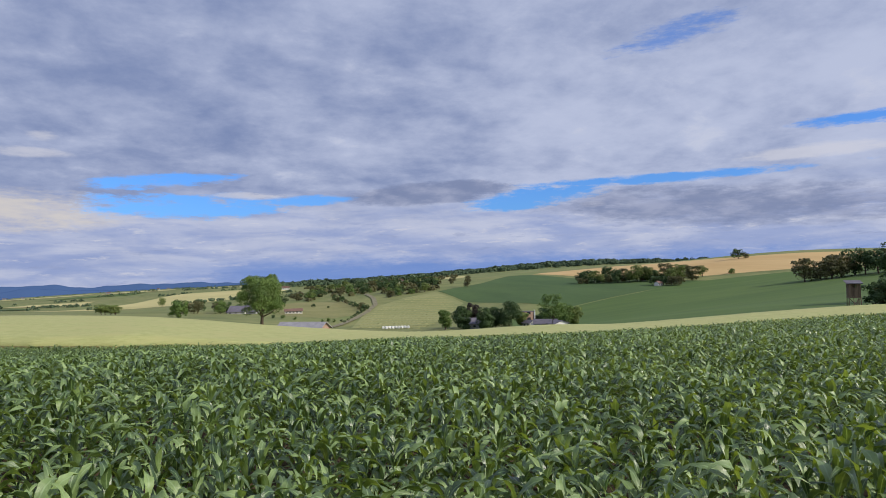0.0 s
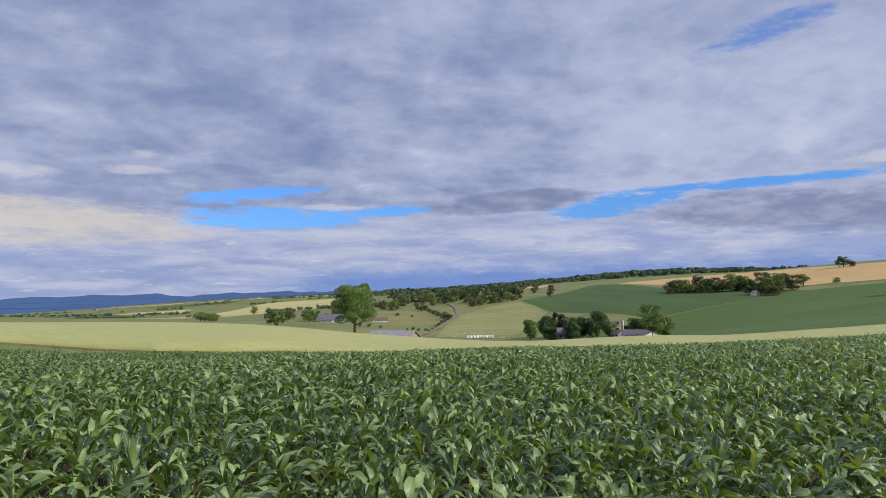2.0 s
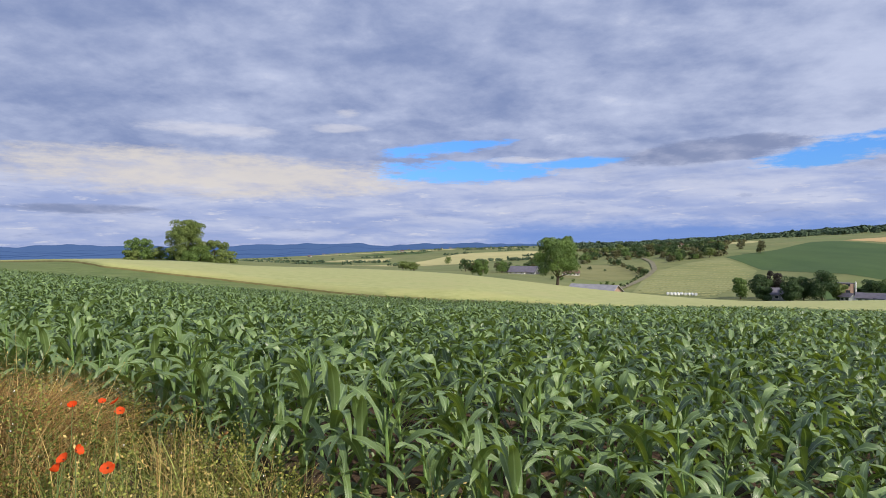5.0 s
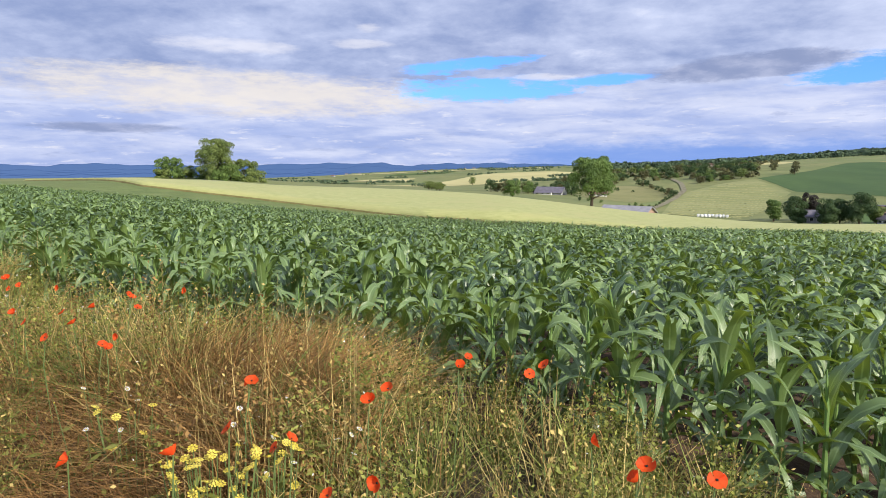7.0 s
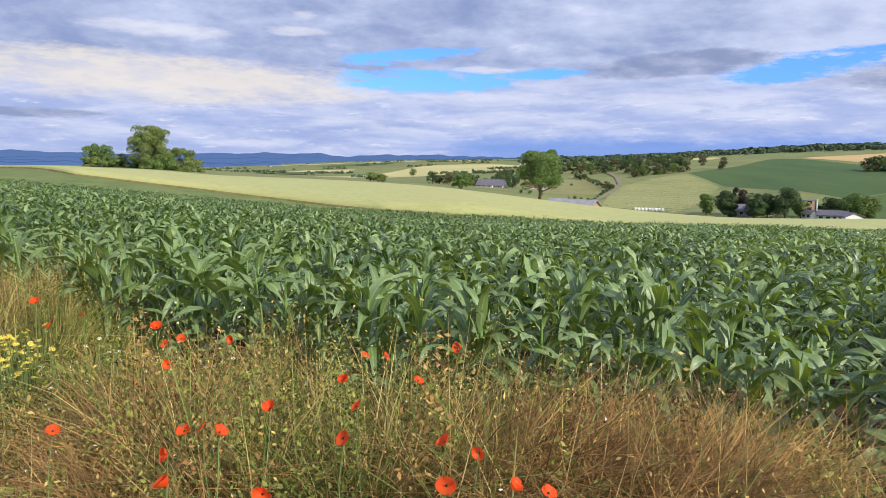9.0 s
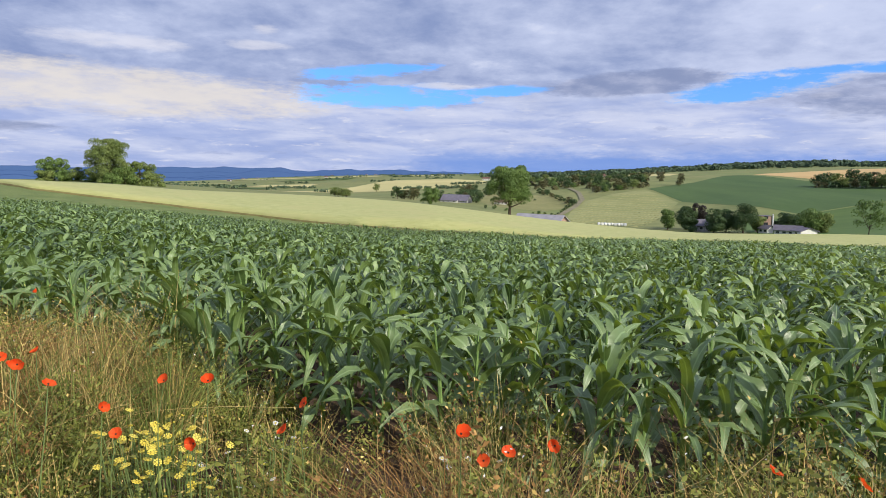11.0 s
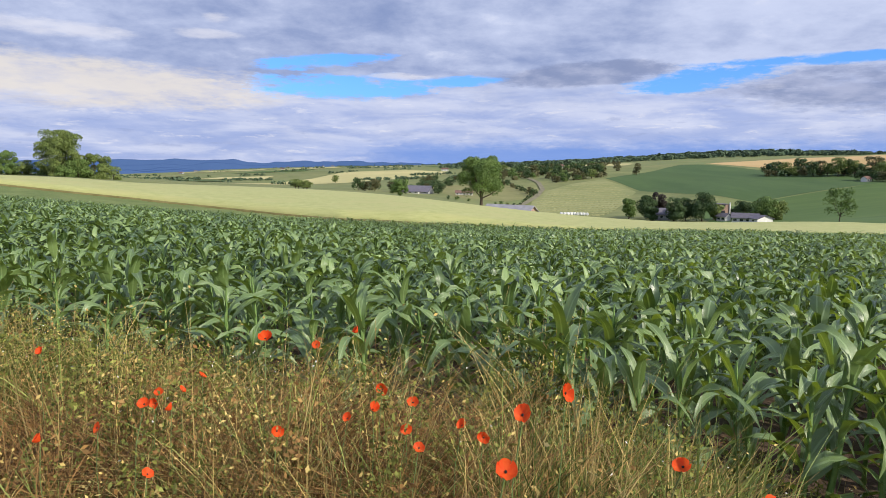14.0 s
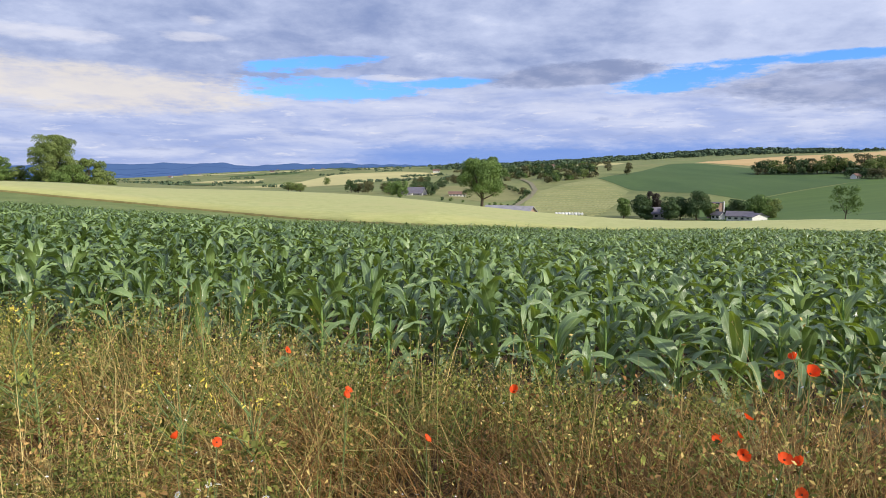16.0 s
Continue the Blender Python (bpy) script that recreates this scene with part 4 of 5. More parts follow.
def bale_row():
    first = None
    for k in range(9):
        b, d = 11.8 + k * 0.27, 302
        if first is None:
            first = thing("wrapped_bale", "round bale wrapped in white film on the meadow", "bale", "wrapped bales")
            bm = bmesh.new()
            bmesh.ops.create_cone(bm, cap_ends=True, segments=16, radius1=.65, radius2=.65, depth=1.3)
            bmesh.ops.bevel(bm, geom=[e for e in bm.edges if abs(e.calc_face_angle(0)) > 1.0], offset=.12, segments=2, affect="EDGES")
            part("wrap", bm, FILM, first, at=pose(0, 0, .64, 90, 0, 0))
            first.matrix_basis = Matrix.Translation(foot(b, d) + Vector((0, 0, .3)))
        else:
            copy_thing(first, Matrix.LocRotScale(foot(b, d + vr.uniform(-1, 1)) + Vector((0, 0, .3)), Euler((0, 0, vr.uniform(-.4, .4))), None))


bale_row()


def high_seat():
    """A hunters' raised hide of weathered boards."""
    x, y = 71.9, 63.2
    ob = thing("high_seat", "weathered wooden hunting hide on tall posts at the field edge", "hunting hide", at=Matrix.LocRotScale((x, y, float(ground(x, y)[0]) - .1), Euler((0, 0, radians(-38))), (0.72, 0.72, 1.12)))
    for sx in (-1, 1):
        for sy in (-1, 1):
            part("post", tube(bmesh.new(), [(sx * .95, sy * .95, -.3), (sx * .8, sy * .8, 3.1)], [.085, .07], 7), TIMBER, ob)
    part("floor", box(bmesh.new(), (-.95, -.95, 1.45), (.95, .95, 1.56), .02), TIMBER, ob)
    for sx in (-1, 1):
        part("brace", tube(bmesh.new(), [(sx * .93, -.93, .2), (-sx * .85, -.9, 1.4)], [.05, .05], 6), TIMBER, ob)
    for k in range(9):
        u = -.9 + k * .2
        for s in (-1, 1):
            top = 3.0 if s > 0 or k in (0, 1, 2, 6, 7, 8) else 2.6
            part("board", box(bmesh.new(), (u, s * .92 - .015, 1.5), (u + .185, s * .92 + .015, top), .006), TIMBER, ob)
            part("board", box(bmesh.new(), (s * .92 - .015, u, 1.5), (s * .92 + .015, u + .185, top), .006), TIMBER, ob)
    part("roof", box(bmesh.new(), (-1.25, -1.3, 0), (1.25, 1.3, .09), .02), SLATE, ob, "pale flat tin roof", at=pose(0, 0, 3.15, 7, 0, 0))
    for s in (-1, 1):
        part("ladder_rail", tube(bmesh.new(), [(s * .25, -2.2, 0), (s * .25, -.95, 1.7)], [.05, .05], 6), TIMBER, ob)
    for k in range(5):
        f = (k + .7) / 5.5
        part("rung", tube(bmesh.new(), [(-.3, -2.2 + 1.25 * f, 1.7 * f), (.3, -2.2 + 1.25 * f, 1.7 * f)], [.03, .03], 5), TIMBER, ob)


high_seat()


def hay_rows():
    """Low ridges of raked hay across the mown pasture."""
    rng = np.random.default_rng(4)
    pieces = []
    for d in np.linspace(325, 515, 17):
        lo = np.interp(d, [318, 400, 470, 545], [9.3, 9.9, 11.2, 15.2])
        hi = np.interp(d, [318, 330, 380, 465, 500, 545], [14.5, 15.4, 16.6, 17.8, 16.9, 15.8])
        b = np.arange(lo, hi, 0.12)
        dd = d + (b - lo) * -4.0 + rng.normal(0, .8, len(b))
        if len(b) < 3:
            continue
        x0, y0 = spot_at(b, dd - .9)
        x1, y1 = spot_at(b, dd)
        x2, y2 = spot_at(b, dd + .9)
        z = ground(x1, y1) + 0.16
        v = np.concatenate([np.stack([x0, y0, z - .1], -1), np.stack([x1, y1, z + .30], -1), np.stack([x2, y2, z - .1], -1)])
        n = len(b)
        i = np.arange(n - 1)
        f = np.concatenate([np.stack([i, i + 1, i + n + 1, i + n], -1), np.stack([i + n, i + n + 1, i + 2 * n + 1, i + 2 * n], -1)])
        pieces.append((v, f, np.zeros((len(v), 2))))
    v, f, _ = join(pieces)
    tagged(new("hay_rows", mesh_from("hay_rows", v, f, HAY, smooth=True)), "raked rows of cut hay on the mown pasture", "hay", kind="stuff")


hay_rows()


# ---- the flowering field margin ----
BLADE_GREEN = surface("green_grass", (0.11, 0.165, 0.032), (0.34, 0.38, 0.11), 1.4, 0.6, thin=0.3, island=0.55)
BLADE_DRY = surface("dry_grass", (0.40, 0.29, 0.09), (0.72, 0.56, 0.24), 1.2, 0.7, thin=0.3, island=0.5)
BLADE_RUST = surface("rusty_dead_stems", (0.175, 0.085, 0.028), (0.45, 0.275, 0.095), 1.2, 0.75, thin=0.15, island=0.55)
WEED = surface("weed_leaf", (0.10, 0.130, 0.024), (0.33, 0.33, 0.075), 2.0, 0.6, thin=0.3, island=0.6)
SEED = surface("pale_seed_heads", (0.33, 0.23, 0.06), (0.60, 0.46, 0.17), 3.0, 0.8, island=0.3)
POPPY_RED = surface("poppy_petal", (0.90, 0.075, 0.012), (0.97, 0.155, 0.028), 18.0, 0.6, thin=0.45, each=0.12)
POPPY_HEART = surface("poppy_heart", (0.012, 0.010, 0.012), (0.04, 0.045, 0.03), 60.0, 0.7)
STEM = surface("flower_stem", (0.11, 0.17, 0.05), (0.20, 0.26, 0.09), 6.0, 0.6)
YELLOW = surface("yellow_petal", (0.68, 0.52, 0.05), (0.82, 0.70, 0.14), 20.0, 0.6, thin=0.2, island=0.15)
WHITE = surface("white_petal", (0.74, 0.73, 0.66), (0.85, 0.84, 0.78), 20.0, 0.6, thin=0.2, island=0.1)
VIOLET = surface("violet_petal", (0.10, 0.06, 0.42), (0.18, 0.13, 0.60), 20.0, 0.6, thin=0.2, island=0.1)

# rusty, matted spots of the margin: x, y, radius
RUST_SPOTS = [(-7.9, 4.1, 0.75), (-8.3, 5.2, 0.6), (-7.8, 4.85, 0.45), (-10.3, 5.7, 0.8), (-13.1, 7.3, 0.7), (-13.7, 7.7, 0.6), (-12.5, 7.4, 0.5), (-15.0, 7.8, 0.85), (-16.9, 8.8, 0.6), (-13.6, 8.0, 0.5), (-9.6, 4.6, 0.5), (-14.9, 7.2, .6),
              (-10.2, 5.1, 0.4), (-12.75, 6.7, 0.45), (-15.6, 8.4, 0.6), (-14.3, 7.5, 0.45)]
walk_x = np.array([p[1] for p in PATH])
walk_y = np.array([p[2] for p in PATH])


def walk_line(x):
    return np.interp(x, np.r_[-40, walk_x[::-1], 12], np.r_[14.5, walk_y[::-1], -2.0])


def patchiness(x, y, scale, seed):
    return np.array([noise.noise(Vector((a * scale, b * scale, seed))) for a, b in zip(x, y)])


def rusty(x, y):
    r = np.zeros(len(x))
    for a, b, s in RUST_SPOTS:
        r = np.maximum(r, np.exp(-((x - a) ** 2 + (y - b) ** 2) / s ** 2))
    return r


def margin_sites(rng, count, near=1.0, over=0.35):
    """Random places between the footway and the maize."""
    x = rng.uniform(-21, 2.5, count * 2)
    lo, hi = walk_line(x) + near, edge_y(x) + over
    y = lo + (hi - lo) * rng.uniform(0, 1, len(x))
    keep = rng.uniform(0, 1, len(x)) < np.clip((hi - lo) / 3.6, 0.05, 1)
    x, y = x[keep][:count], y[keep][:count]
    open_soil = patchiness(x, y, 1.3, 14.0) + 0.6 * patchiness(x, y, 3.4, 17.0)
    keep = rng.uniform(0, 1, len(x)) < np.clip((open_soil + 0.30) * 3.2, 0.05, 1)
    return x[keep], y[keep]


def tallness(x, y):
    """How high the growth stands, in metres."""
    f = (y - walk_line(x) - 0.6) / np.maximum(edge_y(x) - walk_line(x) - 0.6, 0.5)
    lush = np.interp(x, [-19, -16.5, -15, -13.6, -12.6, -11.95, -11.5, -10.6, -9.9, -8.6, -7.4, -6.4, -5.4, -4.4, -3], [.46, .50, .46, .56, .68, .60, .20, .16, .60, .60, .46, .44, .46, .42, .20])
    shape = np.interp(f, [0, 0.25, 0.55, 0.85, 1.05, 1.3], [0.25, 0.75, 1.0, 1.0, 0.88, 0.55])
    h = 0.17 + lush * shape * (1 + 0.75 * patchiness(x, y, 0.9, 2.0)) + 0.20 * patchiness(x, y, 2.2, 5.0)
    return np.clip(h, 0.08, 0.95)


def blades(name, label, material, x, y, h, rng, lean, width, segs=2, tip=0.12, heading=None):
    """Ribbons of grass as one mesh."""
    n = len(x)
    z = ground(x, y)
    a, face = rng.uniform(0, 6.28, n), rng.uniform(0, 6.28, n)
    if heading is not None:
        a = heading + rng.normal(0, 0.7, n)
    bendy = np.abs(rng.normal(lean, 0.3, n))
    t = np.linspace(0, 1, segs + 1)
    out = (bendy * h)[:, None] * (t ** 1.7)[None]
    px, py = x[:, None] + np.cos(a)[:, None] * out, y[:, None] + np.sin(a)[:, None] * out
    pz = z[:, None] + h[:, None] * (t[None] - 0.35 * np.clip(bendy, 0, 2)[:, None] * t[None] ** 2)
    w = (width * rng.uniform(.6, 1.4, n))[:, None] * (1 - (1 - tip) * t ** 1.5)[None] * 0.5
    dx, dy = np.cos(face)[:, None] * w, np.sin(face)[:, None] * w
    v = np.stack([np.stack([px - dx, py - dy, pz], -1), np.stack([px + dx, py + dy, pz], -1)], 2)
    v = v.reshape(-1, 3)
    i = (np.arange(n)[:, None] * (segs + 1) * 2 + np.arange(segs)[None] * 2).ravel()
    f = np.stack([i, i + 1, i + 3, i + 2], -1)
    tagged(new(name, mesh_from(name, v, f, material)), label, "grass", kind="stuff")
    return px[:, -1], py[:, -1], pz[:, -1]


def tussocks(rng, cx, cy, count, spread):
    """Places of stalks gathered in tufts: x, y, the way each leans (outwards) and its share of the full height."""
    n = len(cx)
    a, q = rng.uniform(0, 6.28, (n, count)), np.abs(rng.normal(0, 1, (n, count))) * (spread * rng.uniform(.5, 1.5, n))[:, None]
    x, y = cx[:, None] + np.cos(a) * q, cy[:, None] + np.sin(a) * q
    share = rng.uniform(.45, 1.1, n)[:, None] * rng.uniform(.55, 1.05, (n, count))
    return x.ravel(), y.ravel(), a.ravel(), share.ravel()


def specks(name, label, material, x, y, z, size, rng, category="plants"):
    """Tiny leaves, heads or florets as crossed lozenges in one mesh."""
    n = len(x)
    p = np.stack([x, y, z], -1)
    u = rng.normal(size=(n, 3))
    u /= np.linalg.norm(u, axis=1)[:, None]
    w = np.cross(u, rng.normal(size=(n, 3)))
    w /= np.linalg.norm(w, axis=1)[:, None]
    s = (size * rng.uniform(.6, 1.5, n))[:, None]
    k = np.cross(u, w) * s * 0.5
    v = np.stack([p - u * s, p - w * s * .5 + k * .3, p + u * s, p + w * s * .5 + k * .3], 1).reshape(-1, 3)
    tagged(new(name, mesh_from(name, v, np.arange(n * 4).reshape(-1, 4), material)), label, category, kind="stuff")


def build_margin():
    rng = np.random.default_rng(31)
    # green undergrowth: tussocks with bare gaps between, and a thin cover
    tx, ty = margin_sites(rng, 1500, 0.75)
    keep = rng.uniform(0, 1, len(tx)) > rusty(tx, ty) * np.where(tx > -9.2, 0.85, 0.6)
    x, y, way, share = tussocks(rng, tx[keep], ty[keep], 34, 0.055)
    blades("green_tussocks", "green grass tussocks of a wild field margin", BLADE_GREEN, x, y, tallness(x, y) * share, rng, 0.62, 0.0085, 3, heading=way)
    x, y = margin_sites(rng, 10000, 0.7)
    keep = rng.uniform(0, 1, len(x)) > rusty(x, y) * 0.8
    x, y = x[keep], y[keep]
    blades("green_margin_grass", "green grass of a wild field margin", BLADE_GREEN, x, y, tallness(x, y) * rng.uniform(.3, .8, len(x)), rng, 0.65, 0.0075)
    # a taller stand of grass in front of the maize
    tx, ty = rng.normal(-12.15, .30, 52), rng.normal(7.20, .28, 52)
    x, y, way, share = tussocks(rng, tx, ty, 36, 0.06)
    blades("tall_green_grass", "tall yellow-green grass in front of the maize", BLADE_GREEN, x, y, 0.80 * share, rng, 0.4, 0.008, 3, heading=way)
    x, y, way, share = tussocks(rng, tx, ty, 16, 0.08)
    blades("tall_dry_grass", "tall straw-coloured grass in front of the maize", BLADE_DRY, x, y, 0.92 * share, rng, 0.35, 0.006, 3, heading=way)
    # straw-coloured stalks with heads
    tx, ty = margin_sites(rng, 1250, 0.8)
    x, y, way, share = tussocks(rng, tx, ty, 22, 0.075)
    h = tallness(x, y) * share * 1.18 * (1 - 0.2 * rusty(x, y))
    tx, ty, tz = blades("dry_tussocks", "straw-coloured dry grass tussocks of a field margin", BLADE_DRY, x, y, h, rng, 0.42, 0.006, 3, heading=way)
    s = rng.uniform(0, 1, len(tx)) < 0.4
    specks("seed_heads", "pale seed heads on dry stalks", SEED, tx[s], ty[s], tz[s], 0.0105, rng)
    x, y = margin_sites(rng, 9000, 0.8)
    tx, ty, tz = blades("dry_margin_grass", "straw-coloured dry grass stalks of a field margin", BLADE_DRY, x, y, tallness(x, y) * rng.uniform(.6, 1.3, len(x)), rng, 0.45, 0.0055)
    specks("seed_heads", "pale seed heads on dry stalks", SEED, tx, ty, tz, 0.0085, rng)
    # long bare stalks, bowed over and lying across the rest
    x, y = margin_sites(rng, 1500, 0.9, 0.1)
    blades("bowed_stalks", "long pale stalks bowed over the margin's weeds", BLADE_DRY, x, y, tallness(x, y) * rng.uniform(.7, 1.15, len(x)), rng, 1.5, 0.0075, 6, 0.5)
    # rust-brown dead stems in mats and tufts
    k = np.r_[rng.integers(0, len(RUST_SPOTS), 13000), rng.integers(0, 3, 6000)]
    c = np.array(RUST_SPOTS)[k]
    x, y = c[:, 0] + rng.normal(0, .6, len(k)) * c[:, 2], c[:, 1] + rng.normal(0, .6, len(k)) * c[:, 2]
    ok = (y > walk_line(x) + .8) & (y < edge_y(x) + .3)
    x, y = x[ok], y[ok]
    blades("rusty_dead_stems", "rust-brown dead stems lying in mats and tufts", BLADE_RUST, x, y, tallness(x, y) * rng.uniform(.5, 1.15, len(x)), rng, 1.0, 0.0065, 3, heading=c[ok, 0] * 5.0 + c[ok, 1] * 3.0)
    x, y = margin_sites(rng, 4000, 0.8)
    blades("brown_stalks", "thin brown stalks among the grass", BLADE_RUST, x, y, tallness(x, y) * rng.uniform(.6, 1.2, len(x)), rng, 0.45, 0.005)
    # weeds: bushy clumps of small leaves, buds and dry husks
    for name, label, mat, clumps, leaves, size, rusted in (("weed_leaves", "small-leaved green herbs of a field margin", WEED, 2100, 110, 0.0105, False),
                                                           ("dry_weeds", "dry straw-coloured weeds in bushy clumps", SEED, 700, 46, 0.008, False),
                                                           ("rusty_weeds", "rust-brown withered weeds in bushy clumps", BLADE_RUST, 560, 60, 0.0125, True)):
        x, y = margin_sites(rng, clumps * 2, 0.9, 0.5)
        r = rusty(x, y)
        keep = (rng.uniform(0, 1, len(x)) < np.clip(r * 1.5 + .12, 0, 1)) if rusted else (rng.uniform(0, 1, len(x)) > r * np.where(x > -9.2, 0.95, 0.55))
        x, y = x[keep], y[keep]
        h, wide = tallness(x, y) * rng.uniform(.6, 1.1, len(x)), rng.uniform(.05, .15, len(x))
        n = rng.normal(size=(len(x), leaves, 3))
        n /= np.linalg.norm(n, axis=2)[..., None]
        q = rng.uniform(.45, 1.0, (len(x), leaves))
        px = x[:, None] + n[..., 0] * wide[:, None] * q
        py = y[:, None] + n[..., 1] * wide[:, None] * q
        pz = ground(x, y)[:, None] + h[:, None] * (0.60 + 0.42 * n[..., 2] * q)
        specks(name, label, mat, px.ravel(), py.ravel(), pz.ravel(), size, rng)
    x, y = margin_sites(rng, 2600, 0.9)
    specks("white_buds", "tiny white buds and florets among the herbs", WHITE, x, y, ground(x, y) + tallness(x, y) * rng.uniform(.55, 1.08, len(x)), 0.006, rng, "flowers")
    # trodden short grass of the footway
    x = rng.uniform(-24, 6, 16000)
    y = walk_line(x) + rng.uniform(-2.2, 1.0, len(x))
    blades("footway_grass", "short trodden grass of the footway", BLADE_GREEN, x, y, rng.uniform(.03, .11, len(x)), rng, 0.6, 0.006, 1)


build_margin()

# poppies, by stretches of the margin: x, y
POPPIES_A = [(-7.38, 3.80), (-7.38, 3.90), (-6.84, 3.86), (-6.82, 3.66), (-7.05, 3.42), (-6.94, 3.22), (-7.59, 3.17),
             (-7.44, 3.00), (-7.27, 3.21), (-7.15, 3.34), (-6.78, 3.18), (-6.67, 3.23), (-6.61, 4.41), (-6.57, 4.20), (-6.30, 4.17), (-6.19, 4.12), (-6.03, 3.52), (-5.98, 3.35), (-5.92, 3.32), (-5.76, 3.31), (-7.04, 2.95)]
POPPIES_B = [(-9.83, 5.15), (-9.56, 4.64), (-9.20, 4.64), (-9.39, 4.62), (-9.87, 4.44), (-9.40, 4.36), (-9.25, 4.28), (-9.32, 4.21), (-8.90, 4.43), (-8.89, 4.72), (-8.50, 4.58), (-8.58, 4.46), (-8.38, 4.33),
             (-8.60, 4.19), (-8.34, 4.19), (-9.08, 4.20), (-9.05, 5.36), (-9.04, 5.10), (-8.90, 5.20), (-8.78, 5.08), (-8.61, 5.44)]
POPPIES_C = [(-12.13, 6.63), (-12.12, 6.11), (-12.08, 6.19), (-12.06, 6.23), (-11.96, 6.15), (-12.26, 5.87), (-12.23, 5.90), (-12.14, 5.82),
             (-11.72, 5.94), (-11.45, 5.90), (-11.26, 5.97), (-11.08, 6.05), (-10.62, 5.85), (-11.24, 5.59), (-10.96, 5.61), (-10.63, 5.62), (-10.04, 5.46), (-9.99, 5.43), (-9.93, 5.43), (-9.73, 5.60)]
POPPIES_D = [(-13.83, 7.37), (-14.12, 6.93), (-14.13, 6.71), (-13.69, 6.64), (-13.38, 7.03), (-13.93, 7.13), (-13.17, 8.18), (-13.39, 7.99), (-13.76, 7.44), (-13.9, 7.31), (-13.98, 7.42), (-13.77, 7.17), (-13.94, 6.94), (-12.91, 7.23), (-13.01, 7.25),
             (-13.15, 7.06), (-13.02, 7.05), (-12.93, 7.05), (-12.89, 6.86), (-12.64, 7.0), (-12.74, 6.91), (-14.59, 7.77), (-15.65, 8.6), (-15.3, 8.05), (-15.29, 7.98), (-14.96, 7.43), (-15.85, 7.61), (-15.72, 7.52)]
POPPIES_TALL = [(-12.62, 6.40), (-12.45, 6.58), (-12.75, 6.15), (-13.52, 7.53)]
FLOWER_Z = 0.72


def petal(bm, turn, r, cup, rng):
    """One broad, crumpled poppy petal."""
    rows = []
    for i, s in enumerate((0.08, 0.45, 0.8, 1.0)):
        row = []
        for j in range(6):
            q = (j / 5 - .5) * 1.9 * (1 - 0.12 * s)
            rr = r * s * (1 + rng.uniform(-.05, .05)) * (1 - 0.10 * abs(q))
            row.append(bm.verts.new((math.cos(turn + q) * rr, math.sin(turn + q) * rr, cup * r * s ** 1.6 + rng.uniform(-.06, .06) * r * s)))
        rows.append(row)
    for a, b in zip(rows, rows[1:]):
        for j in range(5):
            f = bm.faces.new((a[j], a[j + 1], b[j + 1], b[j]))
            f.smooth = True
    return bm


def poppy(seed, tall, cup, lean):
    """A red field poppy on a thin stem; its base is on the ground."""
    rng = random.Random(seed)
    ob = thing("poppy", "red field poppy with crumpled petals on a thin stem", "poppy", "poppies in the margin")
    top = Vector((lean, 0, tall))
    part("stem", tube(bmesh.new(), [(0, 0, -.02), (lean * .2, .01, tall * .4), (lean * .6, -.01, tall * .8), top], [.0028, .0024, .002, .002], 5), STEM, ob)
    face = Matrix.Translation(top) @ Euler((rng.uniform(.5, 1.25), rng.uniform(-.4, .4), 0)).to_matrix().to_4x4()
    for k in range(4):
        part("petal", petal(bmesh.new(), k * math.pi / 2 + rng.uniform(-.15, .15), .0225 if k % 2 else .026, cup + (.12 if k % 2 else 0), rng), POPPY_RED, ob, at=face)
    bm = bmesh.new()
    bmesh.ops.create_uvsphere(bm, u_segments=8, v_segments=5, radius=.0020, matrix=Matrix.Translation((0, 0, .004)))
    part("seed_capsule", bm, POPPY_HEART, ob, "dark seed capsule", at=face)
    bm = bmesh.new()
    for k in range(14):
        a = k * 2 * math.pi / 14
        tube(bm, [(0, 0, .002), (math.cos(a) * .003, math.sin(a) * .003, .004)], [.0006, .0010], 4)
    tagged(part("stamen_ring", bm, POPPY_HEART, ob, "ring of black stamens", at=face), kind="stuff")
    return ob


def build_poppies():
    rng = random.Random(12)
    kinds = [poppy(s, FLOWER_Z, c, l) for s, c, l in ((1, .35, .06), (2, .7, .03), (3, .5, .09), (4, .95, .02), (5, .25, .05))]
    for j, (x, y) in enumerate(POPPIES_A + POPPIES_B + POPPIES_C + POPPIES_D + POPPIES_TALL):
        k = j % len(kinds)
        z = float(ground(x, y)[0])
        turn, s = rng.uniform(-1.6, 1.6), rng.uniform(0.8, 1.25) * (0.8 if (x, y) in POPPIES_D else 1.0)
        tall = (FLOWER_Z + ((0.10 if x < -13 else 0.17) if (x, y) in POPPIES_TALL else -0.08 if (x, y) in POPPIES_D else 0.0) - z) / FLOWER_Z * rng.uniform(.86, 1.03)
        m = Matrix.LocRotScale((x, y, z), Euler((0, 0, turn)), None)
        ob = kinds[k] if j < len(kinds) else copy_thing(kinds[k], m)
        ob.matrix_basis = m
        ob.scale = (s, s, tall)


build_poppies()


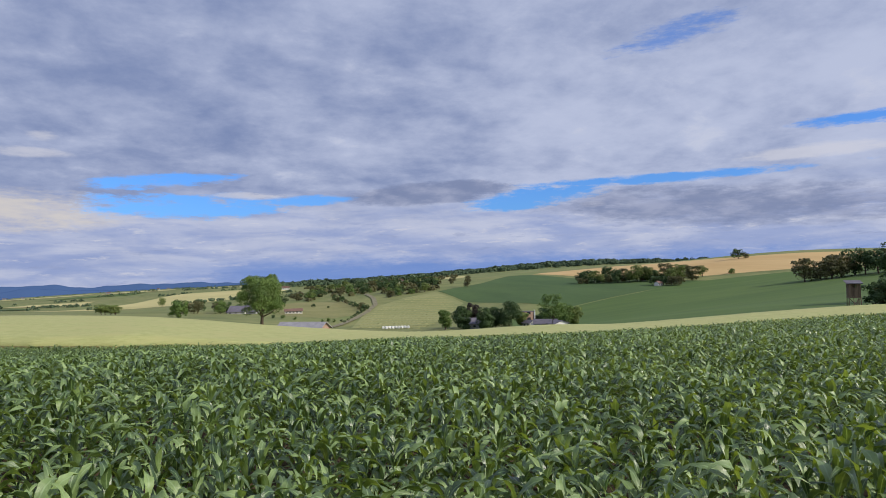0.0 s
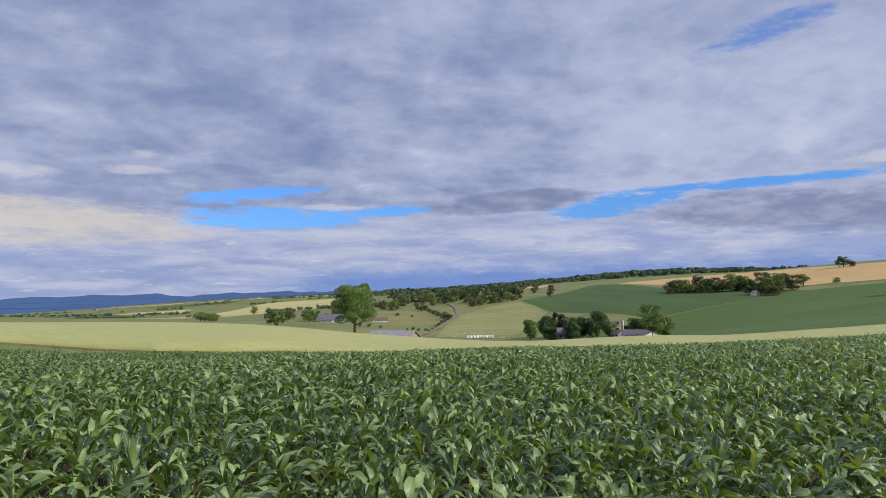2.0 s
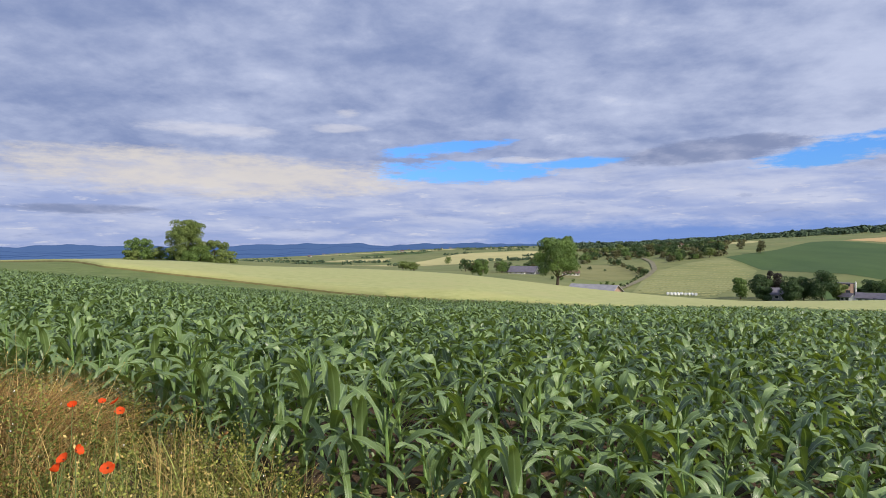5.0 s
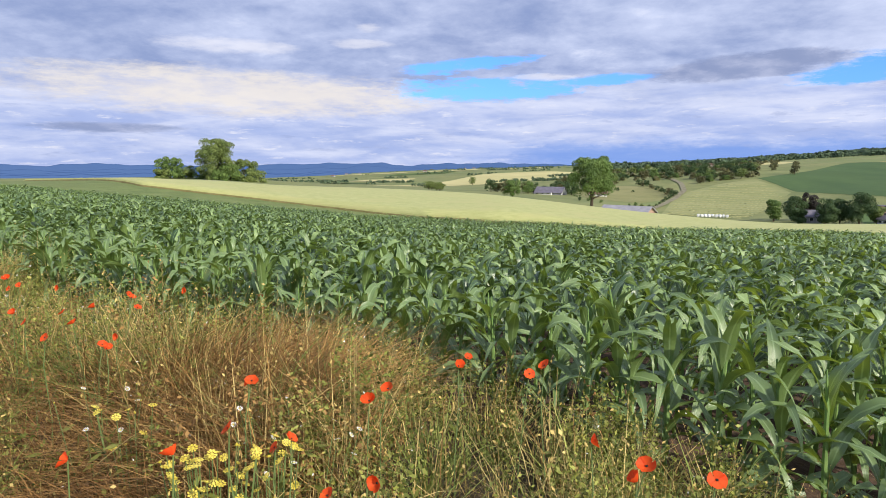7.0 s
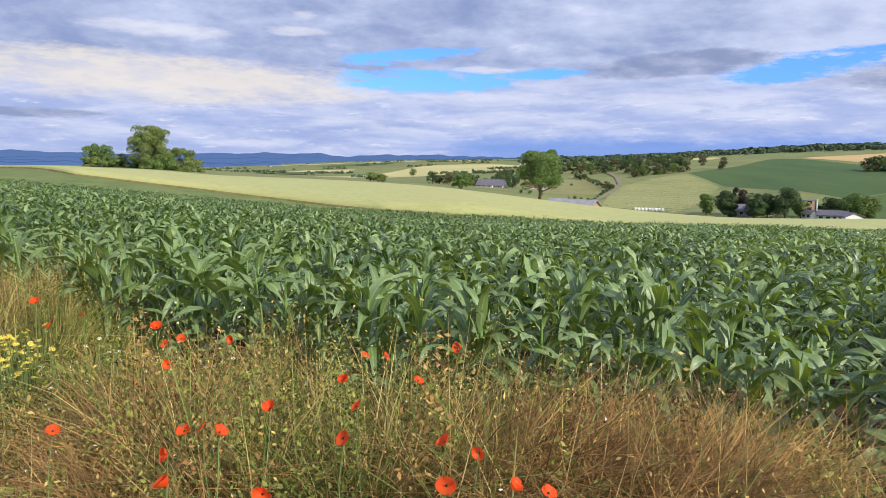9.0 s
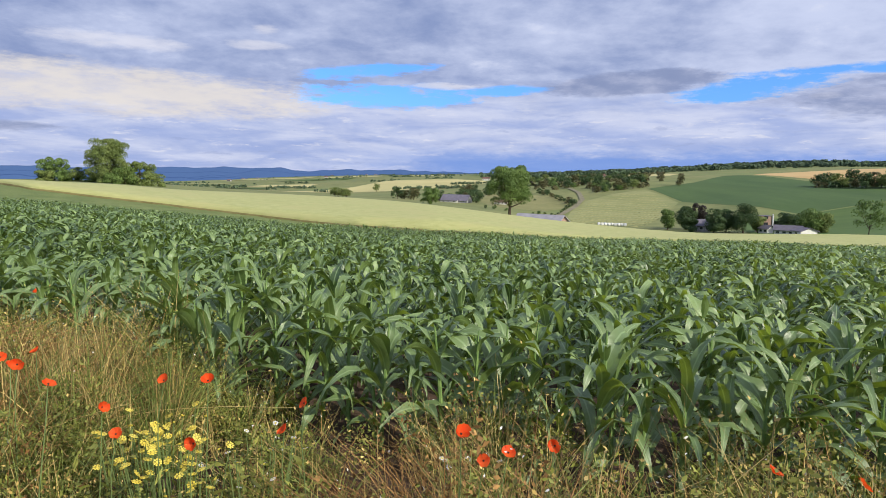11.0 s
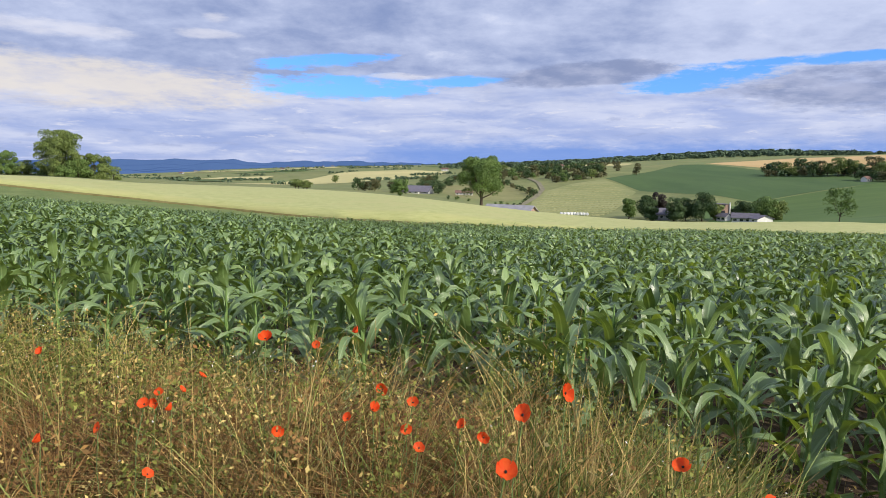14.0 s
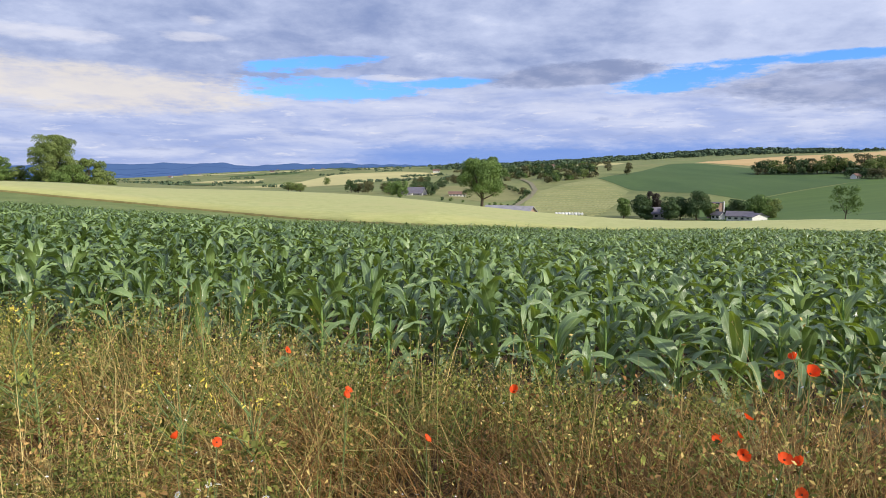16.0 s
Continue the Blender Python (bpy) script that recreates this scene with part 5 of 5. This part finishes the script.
def flower_clump(name, label, x, y, r, count, tall, head, material, seed, leafy=60, disc=None, category="wildflower"):
    """A clump of stems with a flower head on each: stems, leaves, heads."""
    rng = np.random.default_rng(seed)
    z = float(ground(x, y)[0])
    ob = thing(name, label, category, "wildflowers in the margin", at=(x, y, z))
    bm, heads, discs = bmesh.new(), bmesh.new(), bmesh.new()
    for k in range(count):
        a, q = rng.uniform(0, 6.28), r * math.sqrt(rng.uniform(0, 1))
        px, py, h = math.cos(a) * q, math.sin(a) * q, tall * rng.uniform(.72, 1.1)
        tube(bm, [(px * .5, py * .5, -.02), (px * .8, py * .8, h * .55), (px, py, h)], [.003, .0022, .0016], 4)
        tilt = Matrix.Translation((px, py, h)) @ Euler((rng.normal(.35, .3), rng.normal(0, .3), rng.uniform(0, 6))).to_matrix().to_4x4()
        n = 9
        for i in range(n):
            t = 2 * math.pi * i / n
            w = math.pi / n * .85
            pts = [(head * .25, t), (head * .8, t - w), (head, t), (head * .8, t + w)]
            heads.faces.new([heads.verts.new(tilt @ Vector((math.cos(b) * s, math.sin(b) * s, head * .12))) for s, b in pts])
        bmesh.ops.create_uvsphere(discs, u_segments=6, v_segments=4, radius=head * .38, matrix=tilt @ Matrix.Diagonal((1, 1, .6, 1)))
    tagged(part("stem_tuft", bm, STEM, ob), kind="stuff")
    tagged(part("petal_tuft", heads, material, ob), kind="stuff")
    tagged(part("flower_disc_tuft", discs, disc or YELLOW, ob, "yellow flower discs"), kind="stuff")
    n = leafy
    p = np.stack([rng.normal(0, r * .6, n), rng.normal(0, r * .6, n), rng.uniform(.05, tall * .8, n)], -1)
    u = rng.normal(size=(n, 3)) * np.array([1, 1, .5])
    u /= np.linalg.norm(u, axis=1)[:, None]
    w = np.cross(u, rng.normal(size=(n, 3)))
    w /= np.linalg.norm(w, axis=1)[:, None]
    v = np.stack([p - u * .04, p - w * .010, p + u * .04, p + w * .010], 1).reshape(-1, 3)
    tagged(part("foliage", mesh_from("foliage", v, np.arange(n * 4).reshape(-1, 4), WEED), WEED, ob), kind="stuff")
    return ob


for i, (x, y, r, c, t) in enumerate(((-7.33, 3.50, .17, 46, .50), (-7.22, 3.66, .15, 24, .46), (-7.98, 3.95, .14, 9, .45), (-11.31, 6.15, .24, 60, .50), (-11.15, 6.0, .20, 24, .47), (-11.45, 6.2, .16, 14, .48))):
    flower_clump("yellow_daisy_clump", "clump of bright yellow daisies in dry grass", x, y, r, c, t, .020, YELLOW, 100 + i)
for i, (x, y, r, c, t) in enumerate(((-10.88, 6.07, .30, 12, .47), (-9.97, 6.17, .2, 6, .47), (-8.17, 4.01, .2, 6, .44), (-10.94, 6.27, .25, 9, .44), (-7.2, 3.9, .3, 12, .50), (-8.3, 4.3, .2, 5, .45), (-13.9, 6.6, .3, 9, .42), (-15.89, 7.64, .22, 7, .44), (-15.72, 7.44, .22, 7, .44), (-12.3, 6.1, .3, 8, .45))):
    flower_clump("chamomile_clump", "white chamomile flowers with yellow centres", x, y, r, c, t, .014, WHITE, 130 + i)
for i, (x, y) in enumerate(((-5.9, 3.5), (-5.55, 3.35), (-5.6, 3.7))):
    flower_clump("cornflower_clump", "few violet-blue cornflowers on thin stems", x, y, .12, 3, .55, .018, VIOLET, 160 + i, 20, VIOLET)


def tall_weed(x, y, tall, seed):
    """A branching yellow-flowered weed that stands above the grass."""
    rng = np.random.default_rng(seed)
    z = float(ground(x, y)[0])
    ob = thing("tall_mustard_weed", "tall branching weed with pale yellow flower clusters", "weed", at=(x, y, z))
    bm, fl, lv = bmesh.new(), [], []
    tube(bm, [(0, 0, -.03), (.02, 0, tall * .5), (0, .02, tall)], [.006, .005, .002], 6)
    for k in range(11):
        h = tall * rng.uniform(.45, .92)
        a = rng.uniform(0, 6.28)
        e = Vector((math.cos(a) * .16, math.sin(a) * .16, h + rng.uniform(.10, .24)))
        tube(bm, [(0.01, 0, h), e * .6 + Vector((0, 0, h * .4)), e], [.003, .0025, .0015], 4)
        fl += [e + Vector(rng.normal(0, .022, 3)) for _ in range(7)]
        lv += [Vector((0, 0, h * .7)) + (e - Vector((0, 0, h))) * rng.uniform(.3, .9) for _ in range(4)]
    tagged(part("stem_tuft", bm, STEM, ob), kind="stuff")
    bm = bmesh.new()
    for p in fl:
        a, b, c = (Vector(rng.normal(0, .007, 3)) for _ in range(3))
        bm.faces.new([bm.verts.new(p + q) for q in (a * .7, b * .7, -a * .7, c * .7)])
    tagged(part("flower_tuft", bm, YELLOW, ob, "pale yellow flower clusters"), kind="stuff")
    bm = bmesh.new()
    for p in lv:
        a, b = Vector(rng.normal(0, .026, 3)), Vector(rng.normal(0, .007, 3))
        bm.faces.new([bm.verts.new(p + q) for q in (-a, b, a, -b)])
    tagged(part("foliage", bm, WEED, ob), kind="stuff")


tall_weed(-16.75, 8.3, .98, 1)
tall_weed(-16.95, 8.5, .85, 2)
tall_weed(-16.03, 8.12, 0.72, 3)
tall_weed(-15.68, 7.97, 0.66, 4)


def burdock(x, y):
    """Low broad leaves in a rosette."""
    z = float(ground(x, y)[0])
    ob = thing("burdock_rosette", "low burdock with broad crinkled green leaves", "weed", at=(x, y, z))
    rng = random.Random(6)
    for k in range(5):
        bm = bmesh.new()
        turn, rows = k * 1.26 + rng.uniform(-.2, .2), []
        for i in range(6):
            s = i / 5
            w = .085 * math.sin(math.pi * min(1, s * .86 + .10)) ** .7
            rows.append([bm.verts.new((.08 + s * .26, q * w, .10 + .26 * s - .16 * s * s + abs(q) * w * .3 + rng.uniform(-.006, .006))) for q in (-1, -.5, 0, .5, 1)])
        for a, b in zip(rows, rows[1:]):
            for j in range(4):
                bm.faces.new((a[j], a[j + 1], b[j + 1], b[j])).smooth = True
        part("leaf", bm, WEED, ob, at=pose(0, 0, 0, 0, 0, math.degrees(turn)))


burdock(-16.3, 7.55)
